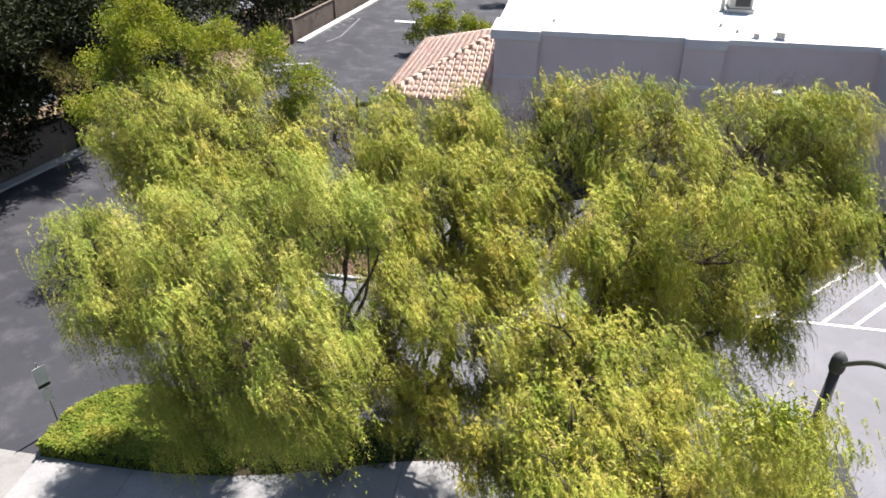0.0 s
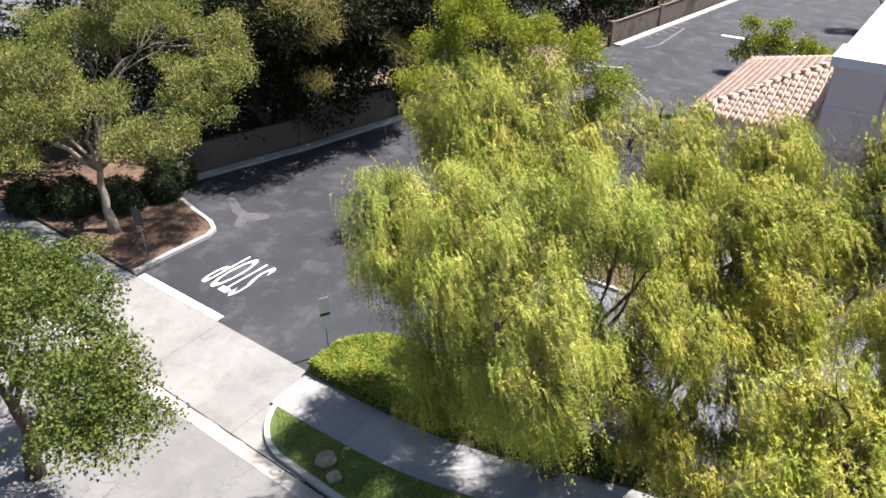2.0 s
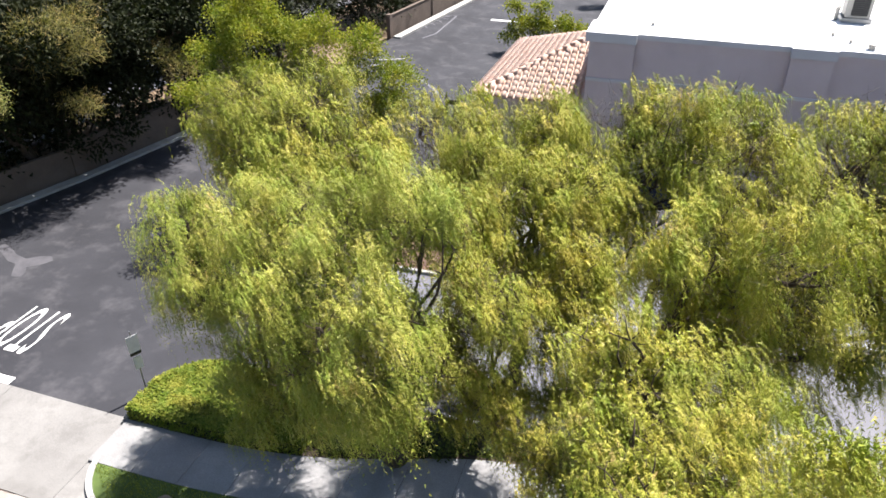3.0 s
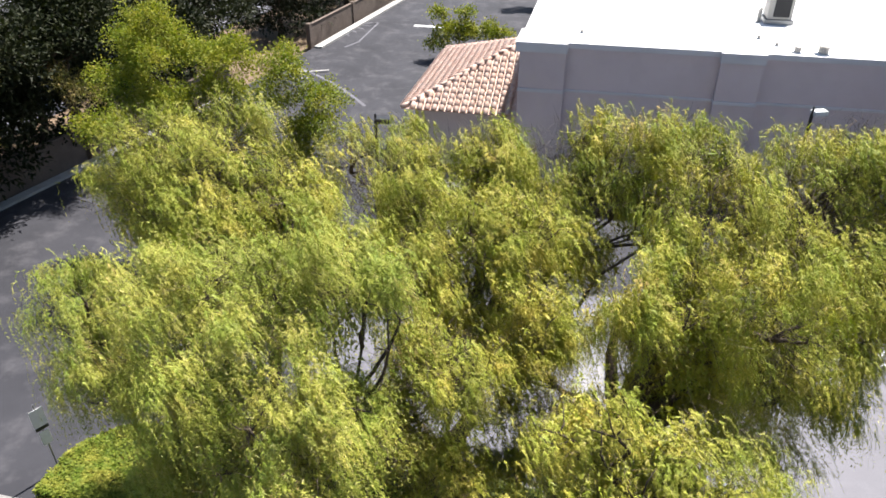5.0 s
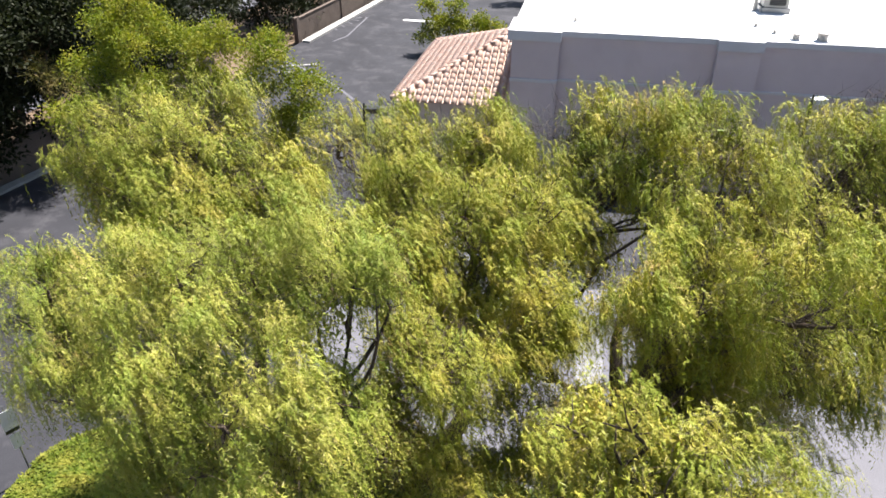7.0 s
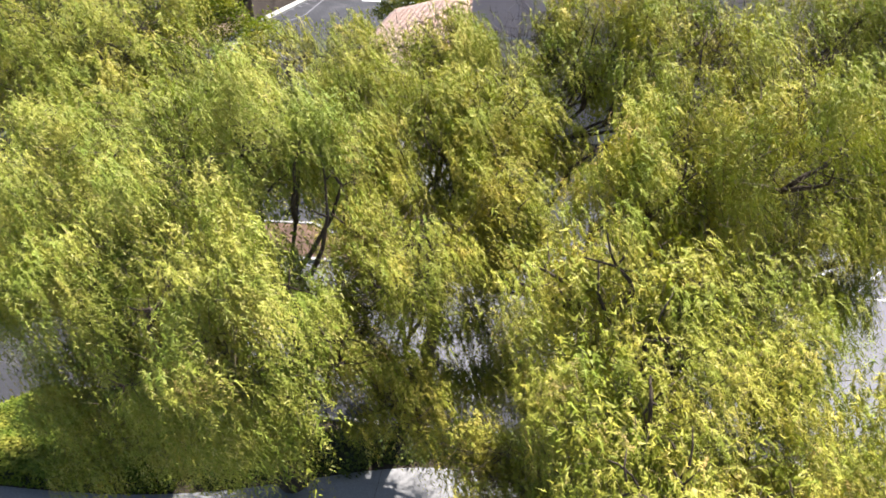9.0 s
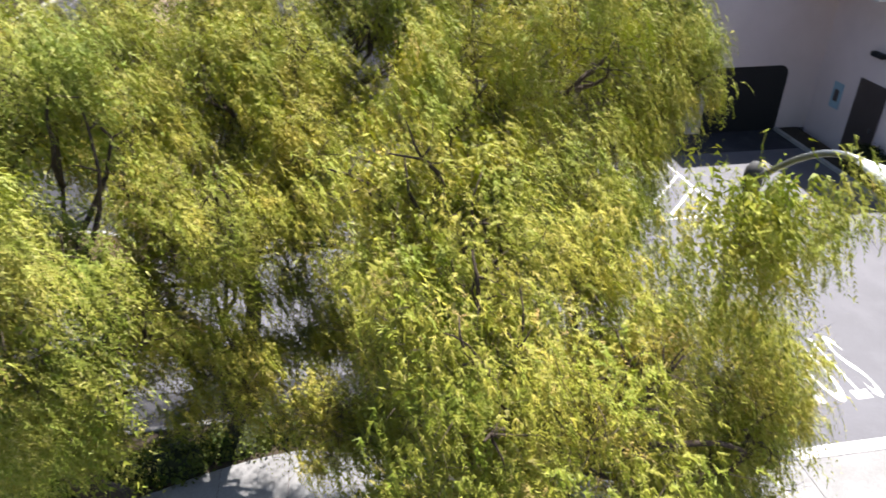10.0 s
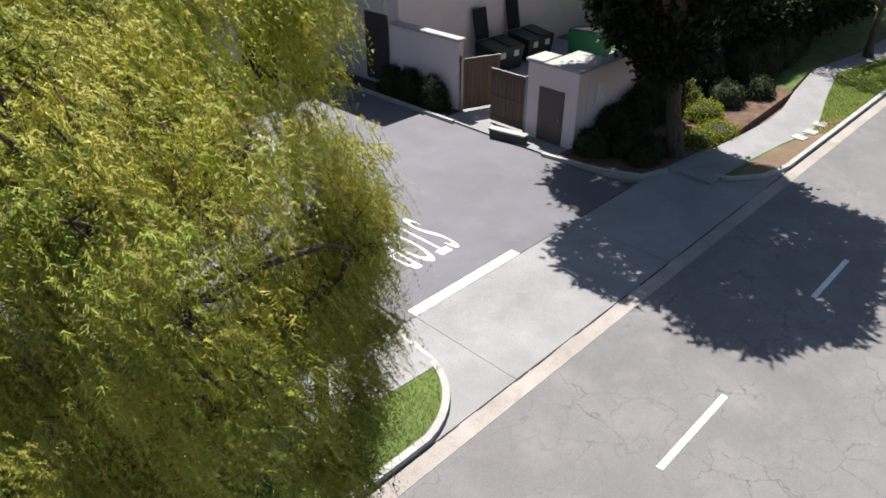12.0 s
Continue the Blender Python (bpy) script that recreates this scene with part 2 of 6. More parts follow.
def prism(outline, z0, z1, bm=None, taper=None):
    """A slab over an outline (counter-clockwise); z1 may be a function of x, y."""
    bm = bm or bmesh.new()
    top = [bm.verts.new((x, y, z1(x, y) if callable(z1) else z1)) for x, y in outline]
    low = [bm.verts.new((x, y, z0)) for x, y in outline]
    bm.faces.new(top)
    bm.faces.new(low[::-1])
    for i in range(len(top)):
        j = (i + 1) % len(top)
        bm.faces.new((low[i], low[j], top[j], top[i]))
    return bm


def ribbon(left, right, z0, z1, bm=None):
    """A slab between two lines of equal length."""
    bm = bm or bmesh.new()
    rows = [[bm.verts.new((*p, z)) for p in line] for z in (z0, z1) for line in (left, right)]
    ll, lr, ul, ur = rows
    k = len(ll) - 1
    for i in range(k):
        bm.faces.new((ul[i], ur[i], ur[i + 1], ul[i + 1]))
        bm.faces.new((ll[i], ll[i + 1], lr[i + 1], lr[i]))
        bm.faces.new((ll[i], ul[i], ul[i + 1], ll[i + 1]))
        bm.faces.new((lr[i], lr[i + 1], ur[i + 1], ur[i]))
    bm.faces.new((ll[0], lr[0], ur[0], ul[0]))
    bm.faces.new((ll[k], ul[k], ur[k], lr[k]))
    bmesh.ops.recalc_face_normals(bm, faces=bm.faces[:])
    return bm


def offset_line(line, d):
    """The line shifted to its left by d."""
    out = []
    for i, p in enumerate(line):
        a, b = Vector(line[max(i - 1, 0)]), Vector(line[min(i + 1, len(line) - 1)])
        t = (b - a).normalized()
        out.append((p[0] - t.y * d, p[1] + t.x * d))
    return out


def arc(cx, cy, r, a0, a1, n=10):
    return [(cx + r * math.cos(radians(a0 + (a1 - a0) * i / n)), cy + r * math.sin(radians(a0 + (a1 - a0) * i / n))) for i in range(n + 1)]


def tube(points, radii, sides=8, bm=None, cap=True):
    """A tapered limb through points."""
    bm = bm or bmesh.new()
    pts = [Vector(p) for p in points]
    rings, ref = [], Vector((0.3, 0.9, 0.2)).normalized()
    for i, p in enumerate(pts):
        t = (pts[min(i + 1, len(pts) - 1)] - pts[max(i - 1, 0)]).normalized()
        u = t.cross(ref)
        if u.length < 0.1:
            u = t.cross(Vector((1, 0, 0)))
        u.normalize()
        w = t.cross(u)
        rings.append([bm.verts.new(p + (u * math.cos(a) + w * math.sin(a)) * radii[i]) for a in [2 * math.pi * k / sides for k in range(sides)]])
    for a, b in zip(rings, rings[1:]):
        for k in range(sides):
            bm.faces.new((a[k], a[(k + 1) % sides], b[(k + 1) % sides], b[k]))
    if cap:
        bm.faces.new(rings[0][::-1])
        bm.faces.new(rings[-1])
    return bm


def quads(name, corners, mat):
    """A mesh of loose leaves; corners: (n, 3 or 4, 3)."""
    n, k = corners.shape[:2]
    me = bpy.data.meshes.new(name)
    me.vertices.add(k * n)
    me.vertices.foreach_set("co", np.ascontiguousarray(corners, dtype=np.float32).ravel())
    me.loops.add(k * n)
    me.loops.foreach_set("vertex_index", np.arange(k * n, dtype=np.int32))
    me.polygons.add(n)
    me.polygons.foreach_set("loop_start", np.arange(0, k * n, k, dtype=np.int32))
    me.polygons.foreach_set("loop_total", np.full(n, k, dtype=np.int32))
    me.update(calc_edges=True)
    me.materials.append(mat)
    return me


def unit(v):
    return v / np.maximum(np.linalg.norm(v, axis=-1, keepdims=True), 1e-9)


def leaves(rng, at, way, length, width, up=None):
    """Kite-shaped leaves from their foot along way, their faces turned roughly up, or the way given."""
    n = len(at)
    way = unit(way)
    up = np.array((0, 0, 0.9)) if up is None else up
    side = unit(np.cross(way, unit(rng.normal(size=(n, 3)) * 0.7 + up)))
    length, width = np.broadcast_to(length, (n,))[:, None], np.broadcast_to(width, (n,))[:, None]
    mid = at + way * length * 0.45
    return np.stack([at, mid + side * width * 0.5, at + way * length, mid - side * width * 0.5], axis=1)


def shell_points(rng, mounds, per_m2, low=-0.35, inner=0.72):
    """Points near the skin of a heap of ellipsoids, most of them on the outside of all, and the way out."""
    mounds = np.array(mounds, dtype=float)
    pts, outs = [], []
    for k, m in enumerate(mounds):
        c, r = m[:3], m[3:6]
        area = 4 * math.pi * ((r[0] * r[1]) ** 1.6 / 3 + (r[0] * r[2]) ** 1.6 / 3 + (r[1] * r[2]) ** 1.6 / 3) ** (1 / 1.6)
        n = int(area * per_m2)
        d = unit(rng.normal(size=(n, 3)))
        d = d[d[:, 2] > low]
        q = c + d * r * (inner + (1.06 - inner) * rng.random((len(d), 1)) ** 0.6)
        keep = np.ones(len(q), bool)
        for j, o in enumerate(mounds):
            if j != k:
                inside = (((q - o[:3]) / o[3:6]) ** 2).sum(1)
                keep &= (inside > 0.62) | (rng.random(len(q)) < 0.10)
        pts.append(q[keep])
        outs.append(unit(d / r)[keep])
    return np.concatenate(pts), np.concatenate(outs)


def lumpy(seed, mounds, n=10, size=0.37):
    """Each mound broken up into a core and smaller mounds on its upper side."""
    rng = np.random.default_rng(seed)
    out = []
    for m in mounds:
        m = np.array(m, dtype=float)
        out.append(np.concatenate([m[:3], m[3:6] * 0.66]))
        for k in range(n):
            a, z = 2.399963 * k + rng.uniform(0, 0.8), -0.25 + 1.2 * (k + 0.5) / n
            h = math.sqrt(max(0.0, 1 - min(z, 1) ** 2))
            d = np.array((h * math.cos(a), h * math.sin(a), z))
            r = rng.uniform(0.7, 1.35) * size * m[3:6].mean()
            out.append(np.concatenate([m[:3] + d * m[3:6] * rng.uniform(0.62, 1.0), (r, r, r * 0.9)]))
    return out


def tuft_points(rng, mounds, per_m2, low=-0.4):
    """Bough tips strewn unevenly over the outside of a heap of ellipsoids, and the way out at each."""
    pts, outs, reach = [], [], []
    full = np.array([m[:6] for m in mounds], dtype=float)
    for k, m in enumerate(mounds):
        c, r = np.array(m[:3]), np.array(m[3:6])
        area = 4 * math.pi * ((r[0] * r[1]) ** 1.6 / 3 + (r[0] * r[2]) ** 1.6 / 3 + (r[1] * r[2]) ** 1.6 / 3) ** (1 / 1.6)
        d = unit(rng.normal(size=(int(area * per_m2 * (m[6] if len(m) > 6 else 1.0)) + 2, 3)))
        d = d[d[:, 2] > low]
        q = c + d * r * rng.uniform(0.62, 1.08, (len(d), 1))
        keep = np.ones(len(q), bool)
        for j, o in enumerate(full):
            if j != k:
                keep &= ((((q - o[:3]) / o[3:6]) ** 2).sum(1) > 0.5) | (rng.random(len(q)) < 0.15)
        gap = np.sin(q[:, 0] * 3.1 + q[:, 2] * 1.7) * np.sin(q[:, 1] * 2.7 - q[:, 2] * 1.3) + np.sin(q[:, 0] * 1.3 + 2) * np.sin(q[:, 1] * 1.5) * 0.6
        keep &= gap + rng.normal(size=len(q)) * 0.35 > -0.66
        pts.append(q[keep])
        outs.append(unit(d / r)[keep])
        reach.append(np.full(int(keep.sum()), min(1.1, max(0.5, 0.35 + 0.6 * r.mean()))))
    return np.concatenate(pts), np.concatenate(outs), np.concatenate(reach)


WIND = np.array((0.30, -0.04, 0.0))


def weeping_tufts(rng, crest, out, reach, strands, count, length, leaf, fan=0.32, spread=0.14):
    """From every bough tip strands that arch a little and hang down the wind, feathered with narrow pointed leaflets."""
    many = rng.integers(int(strands * 0.55), int(strands * 1.45) + 1, len(crest))
    c, o = np.repeat(crest, many, axis=0), np.repeat(out, many, axis=0)
    lean = np.repeat(rng.normal(size=(len(crest), 3)) * 0.30, many, axis=0)
    size = np.repeat(rng.uniform(0.65, 1.3, len(crest)) * reach, many)[:, None]
    n = len(c)
    az = rng.random(n) * 2 * math.pi
    side = 1 - np.clip(o[:, 2:], 0, 1)
    drift = unit(o * (0.8, 0.8, 0.3) + lean + np.stack([np.cos(az), np.sin(az), np.zeros(n)], 1) * 0.6 + (0, 0, 0.28)) * (1 - 0.4 * side)
    ln = length * size * (0.75 + 0.5 * side) * rng.uniform(0.45, 1.35, (n, 1))
    start = c - o * rng.random((n, 1)) * 0.45 + rng.normal(size=(n, 3)) * spread
    s = ((np.arange(count)[None, :] + rng.random((n, count))) / count)[:, :, None]
    drift, ln, o = drift[:, None, :], ln[:, None, :], o[:, None, :]
    fall = np.array((0, 0, -1.0)) * (0.68 + 0.32 * side[:, None, :]) + WIND * rng.uniform(0.5, 1.4, (n, 1, 1))
    pos = start[:, None, :] + ln * (drift * 0.66 * (s - 0.40 * s * s) + fall * s ** 1.7)
    tang = unit(drift * 0.66 * (1 - 0.8 * s) + fall * 1.7 * s ** 0.7)
    face = unit(o * 0.6 + (0, 0, 0.7) + rng.normal(size=(n, 1, 3)) * 0.32)
    turn = unit(np.cross(tang, face))
    flip = np.where(np.arange(count) % 2 == 0, 1.0, -1.0)[None, :, None]
    way = unit(tang * (1.0 - fan) + turn * flip * fan + rng.normal(size=(n, count, 3)) * 0.16)
    over = unit(np.cross(way, face + rng.normal(size=(n, count, 3)) * 0.30))
    l = leaf[0] * (1.15 - 0.4 * s) * rng.uniform(0.65, 1.35, (n, count, 1))
    w = over * leaf[1] * rng.uniform(0.7, 1.3, (n, count, 1)) * 0.5
    return np.stack([pos + w, pos + way * l, pos - w], axis=2).reshape(-1, 3, 3)


def bare_twigs(rng, mounds, per_m3, length=(0.25, 0.7), width=0.013):
    """Fine bare twigs within the crown, as slender blades standing out and hanging."""
    out = []
    for m in mounds:
        r = np.array(m[3:6])
        n = int(per_m3 * 4.2 * r.prod())
        d = unit(rng.normal(size=(n, 3)))
        p = np.array(m[:3]) + d * r * rng.uniform(0.3, 1.08, (n, 1))
        way = unit(d * 0.6 + rng.normal(size=(n, 3)) * 0.6 + (0, 0, 0.1)) * rng.uniform(*length, (n, 1))
        w = unit(np.cross(way, rng.normal(size=(n, 3)))) * width * 0.5
        out.append(np.stack([p + w, p + way, p - w], axis=1))
    return np.concatenate(out)


def clump_leaves(rng, mounds, per_m2, count=12, spread=0.16, leaf=(0.09, 0.05), low=-0.5, gap=0.6, inner=0.6, three=False, flat=False):
    """Tufts of broader leaves all over the crown's skin."""
    p, out = shell_points(rng, mounds, per_m2, low, inner)
    ph = rng.random(6) * 9
    lump = np.sin(p[:, 0] * 2.0 + ph[0]) * np.sin(p[:, 1] * 2.2 + ph[1]) + np.sin(p[:, 0] * 4.3 + ph[2]) * np.sin(p[:, 2] * 4.1 + ph[3]) * 0.8
    keep = lump + rng.normal(size=len(p)) * 0.4 > -gap
    p, out = p[keep], out[keep]
    n = len(p)
    pos = p[:, None, :] + rng.normal(size=(n, count, 3)) * spread
    way = out[:, None, :] * (0.15 if flat else 0.7) + rng.normal(size=(n, count, 3)) * 0.8
    size = leaf[0] * rng.uniform(0.7, 1.3, size=n * count)
    q = leaves(rng, pos.reshape(-1, 3), way.reshape(-1, 3), size, leaf[1] * rng.uniform(0.8, 1.25, size=n * count), np.repeat(out * 1.2, count, axis=0) if flat else None)
    return np.stack([q[:, 1], q[:, 2], q[:, 3]], axis=1) if three else q


def limb_path(rng, a, b, bend=0.12, n=7, sag=0.0):
    a, b = Vector(a), Vector(b)
    d = (b - a).length
    w = Vector(rng.normal(size=3)) * bend * d
    out = []
    for i in range(n):
        s = i / (n - 1)
        out.append(a.lerp(b, s) + w * math.sin(math.pi * s) + Vector(rng.normal(size=3)) * 0.02 * d * math.sin(math.pi * s) + Vector((0, 0, sag * d * math.sin(math.pi * s))))
    return out


def tree(name, seed, base, fork, mounds, corners, leaf_mat, bark, label, radius=0.22, twigs=5, extra=None, extra_mat=None, category="tree", twig_radius=0.028, group="", fine=None, only=None, bough=1.0):
    """A tree: trunk from base to fork, a limb into every mound, twigs towards the skin, and the crown of loose leaves."""
    rng = np.random.default_rng(seed)
    t = thing(name, base, label, category, group)
    path = limb_path(rng, base, fork, 0.07)
    flare = [radius * (1.5 if i == 0 else 1.12 if i == 1 else 1.0 - 0.06 * i) for i in range(len(path))]
    path[0] = path[0] - Vector((0, 0, 0.15))
    part("trunk", tube(path, flare, 12), bark, t, smooth=True)
    f = Vector(fork)
    for m in only or [m for m in mounds if max(m[3:6]) > 0.75 or len(mounds) < 12]:
        c, r = Vector(m[:3]), Vector(m[3:6])
        end = c - Vector((0, 0, r.z * 0.4))
        lp = limb_path(rng, f - Vector((0, 0, 0.1)), end, 0.10, 8, 0.06)
        k = min(1.0, 0.16 + 0.45 * (r.x + r.y) / 2)
        bm = tube(lp, [radius * k * bough * (0.72 - 0.075 * i) for i in range(8)], 8)
        for _ in range(twigs):
            d = Vector(unit(rng.normal(size=3) * (1, 1, 0.7) + (0, 0, 0.15)))
            tip = c + Vector((d.x * r.x, d.y * r.y, d.z * r.z)) * rng.uniform(0.35, 0.7)
            s = lp[int(rng.integers(5, 8))]
            tp = limb_path(rng, s, tip, 0.12, 6, 0.03)
            tube(tp, [twig_radius * (1.5 - 0.24 * i) for i in range(6)], 5, bm)
            for _ in range(3):
                q = tp[int(rng.integers(2, 5))]
                e = q + Vector(unit(rng.normal(size=3) + (0, 0, 0.2))) * rng.uniform(0.2, 0.5)
                tube(limb_path(rng, q, e, 0.12, 4), [twig_radius * (0.55 - 0.13 * i) for i in range(4)], 4, bm)
        part("limb", bm, bark, t, smooth=True)
    part("crown", quads("crown", corners, leaf_mat), None, t)
    if fine is not None:
        part("brushwood", quads("brushwood", fine, bark), None, t, "bare grey-brown twigs inside the crown")
    if extra is not None:
        part("flower_sprays", quads("flower_sprays", extra, extra_mat), None, t, "tan drying flower sprays among the leaves")
    return t



# ---------- ground, street, pavements ----------
def structure(name, bm, mat, label, category="ground"):
    return tagged(part(name, bm, mat), label, category, kind="structure")


def walk_outer(x):
    return 9.98 + 2.05 * math.exp(-((x + 1.8) / 5.0) ** 2)


structure("ground", box(-900, 900, -900, 900, -0.60, -0.22), M_SOIL, "dry bare soil stretching to the horizon")
structure("road", box(-160, 160, -3.4, 8.0, -0.5, -0.03), M_ROAD, "sun-bleached grey asphalt street with fine cracks", "road")
gut = thing("gutter", (0, 8.2, -0.03), "pale concrete gutter with dark dirt along the curb", "gutter", kind="structure")
part("gutter_slab", box(-160, 160, 8.0, 8.45, -0.5, -0.022), M_GUTTER, gut)
rngd = np.random.default_rng(5)
dirt = bmesh.new()
for i in range(150):
    x = rngd.uniform(-25, 36)
    w, h = rngd.uniform(0.25, 1.3), rngd.uniform(0.008, 0.026)
    prism([(x, 8.45 - h * 1.2), (x + w * 0.5, 8.45 - h * 1.7), (x + w, 8.45 - h), (x + w * 0.6, 8.452), (x + w * 0.2, 8.452)], -0.03, -0.012 + 0.002 * rngd.random(), dirt)
part("gutter_dirt", dirt, M_DEBRIS, gut, "dark leaf dirt caught at the curb")

structure("neighbour_paving", prism([(-160, 8.66), (-34, 24), (-33, 60), (-28, 90), (-22, 170), (-160, 170)], -0.5, -0.12), M_LOT_OLD, "sunlit grey asphalt of the car park behind the pines", "pavement")
LOT = [(-30.2, 11.75), (-29.7, 18.6), (-28.1, 25.0), (-26.2, 33.0), (-24.0, 45), (-22.8, 55), (-20.4, 77), (-14, 140), (60, 140), (60, 30), (19.4, 30), (19.35, 11.75)]
LOT = LOT[::-1]
structure("parking_lot_paving", prism(LOT, -0.5, 0.0), M_LOT, "dark sealed asphalt of a car park, patchy", "pavement")
old = prism([(-8.5, 16.2), (8.7, 16.2), (8.7, 11.8), (19.3, 11.8), (19.3, 27.8), (12, 27.9), (-9.5, 22.0)], -0.3, 0.004)
structure("worn_paving", old, M_LOT_OLD, "sun-bleached grey asphalt of the car park", "pavement")


def apron(name, x0, x1, joints, mat):
    """A sloping concrete driveway in slabs."""
    t = thing(name, ((x0 + x1) / 2, 10, 0), "pale concrete driveway apron across the pavement", "driveway", "driveway aprons", "structure")
    xs = [x0] + joints + [x1]
    for a, b in zip(xs, xs[1:]):
        g = 0.006
        part("slab", prism([(a + g, 8.452), (b - g, 8.452), (b - g, 11.75), (a + g, 11.75)], -0.4, lambda x, y: 0.0 + 0.02 * (y - 8.45) / 3.3), mat, t)
    part("joint", box(x0, x1, 8.46, 11.74, -0.4, -0.012), M_DEBRIS, t)


apron("driveway_apron", -24.4, -10.9, [-18.6, -14.0], M_CONC_OLD)
apron("driveway_apron", 5.2, 24.2, [9.0, 15.9], M_CONC)

# curbs: straight along the lawn, bending into each driveway
mid_curb = [(-13.95, 11.3), (-13.9, 10.2)] + arc(-11.9, 10.55, 2.0, 190, 268, 9)[1:] + [(-9.0, 8.47), (-3, 8.46), (3, 8.46)] + arc(5.9, 10.75, 2.3, 272, 352, 10)[1:] + [(8.32, 11.1), (8.42, 11.74)]
inner = offset_line(mid_curb, 0.17)
right_curb = [(21.2, 11.7), (22.2, 9.5), (23.2, 8.75), (24.6, 8.47), (30, 8.46), (60, 8.46)]
left_curb = [(-60, 8.46), (-27.5, 8.46), (-25.6, 9.0), (-24.6, 10.4), (-24.3, 11.75)]
cb = thing("street_curb", (0, 8.5, 0), "weathered concrete street curb bending into the driveways", "curb", kind="structure")
for line in (mid_curb, right_curb, left_curb):
    run = ribbon(offset_line(line, 0.17), line, -0.4, 0.125)
    for v in run.verts:
        if v.co.z > 0 and v.co.y > 9.9:
            v.co.z = max(0.022, 0.125 - 0.09 * (v.co.y - 9.9))
    part("curb_run", run, M_CURB, cb)

# lawn strip and pavement between the driveways
xs = np.linspace(-13.4, 8.0, 60)
lawn_outline = [p for p in inner if p[1] < walk_outer(p[0])] + [(float(x), walk_outer(x)) for x in xs[::-1] if -13.7 < x < 8.15]
structure("lawn_soil", prism(lawn_outline, -0.4, 0.085), M_TURF, "soil of the mown grass strip by the street")
pave = thing("pavement", (-2, 12, 0), "pale concrete footpath that winds between grass and trees", "footpath", kind="structure")
cuts = np.linspace(-14.0, 8.1, 16)
for a, b in zip(cuts, cuts[1:]):
    seg = np.linspace(a + 0.006, b - 0.006, 6)
    part("slab", ribbon([(float(x), walk_outer(x) + 1.68) for x in seg], [(float(x), walk_outer(x)) for x in seg], -0.3, 0.10), M_CONC, pave)
part("joint", ribbon([(float(x), walk_outer(x) + 1.67) for x in np.linspace(-13.9, 8.06, 40)], [(float(x), walk_outer(x) + 0.01) for x in np.linspace(-13.9, 8.06, 40)], -0.3, 0.082), M_DEBRIS, pave)

# planted bed with the trees
bed = [(float(x), walk_outer(x) + 1.69) for x in np.linspace(-14.0, 8.3, 50)] + arc(6.9, 13.45, 1.5, 0, 90, 8) + arc(-12.1, 12.75, 1.95, 95, 178, 8)
structure("planted_bed", prism(bed, -0.3, 0.10), M_DARKSOIL, "planting bed whose dark soil colour holds the shade of the trees")
edge = [bed[49]] + bed[50:] + [bed[0]]
bc = thing("bed_curb", (0, 15.9, 0), "concrete curb round the planting bed", "curb", kind="structure")
part("curb_run", ribbon(edge, offset_line(edge, -0.15), -0.3, 0.14), M_CONC_OLD, bc)

# mulched corner by the left drive
corner = [(-24.15, 11.8), (-24.2, 13.6), (-24.15, 15.4), (-24.35, 15.9), (-24.95, 16.2), (-26.6, 16.5), (-29.2, 17.1), (-29.75, 18.6)]
ml = [(-60, 11.9)] + corner + [(-60, 24)]
structure("mulch_bed", prism(ml, -0.3, 0.11), M_MULCH, "reddish bark mulch bed under a tree", "planting bed")
mc = thing("mulch_bed_curb", (-24.2, 14, 0), "white-painted concrete curb round the mulch", "curb", kind="structure")
part("curb_run", ribbon(offset_line(corner, 0.0), offset_line(corner, -0.2), -0.3, 0.16), M_CURB, mc)
structure("side_footpath", box(-60, -24.45, 9.9, 11.7, -0.3, 0.06), M_CONC, "concrete footpath beyond the driveway", "footpath")
structure("side_verge", box(-60, -25.5, 8.66, 9.9, -0.3, 0.05), M_TURF, "grass verge by the street")


# ---------- painted markings ----------
def lettering(word, width, height):
    cu = bpy.data.curves.new("word", "FONT")
    cu.body, cu.align_x, cu.align_y, cu.extrude = word, "CENTER", "BOTTOM", 0.0
    cu.space_character = 1.12
    ob = new("word", cu)
    bpy.context.view_layer.update()
    me = bpy.data.meshes.new_from_object(ob.evaluated_get(bpy.context.evaluated_depsgraph_get()))
    bpy.data.objects.remove(ob)
    co = np.array([v.co[:] for v in me.vertices])
    lo, hi = co.min(0), co.max(0)
    for v in me.vertices:
        v.co.x = (v.co.x - lo[0]) / (hi[0] - lo[0]) * width - width / 2
        v.co.y = (v.co.y - lo[1]) / (hi[1] - lo[1]) * height
    me.materials.clear()
    me.materials.append(M_PAINT)
    return me


for x, y, z in ((-20.62, 15.5, 0.005), (11.45, 15.72, 0.009)):
    ob = new("stop_lettering", lettering("STOP", 1.95, 2.42))
    ob.matrix_world = pose(x, y, z, 0, 0, 180)
    tagged(ob, "worn white word STOP painted on the asphalt", "road marking", "stop markings")
for x0, x1, z in ((-23.75, -18.85, 0.0), (9.05, 13.25, 0.004)):
    tagged(part("stop_line", box(x0, x1, 11.78, 12.10, z, z + 0.006), M_PAINT), "worn white painted stop line across the lane", "road marking", "stop lines")
for x0, x1 in ((9.0, 11.85), (17.05, 19.65), (25.1, 27.8), (1.0, 3.7), (33.2, 36)):
    tagged(part("lane_dash", box(x0, x1, 4.76, 4.90, -0.03, -0.024), M_PAINT), "white painted centre dash on the street", "road marking", "lane dashes")


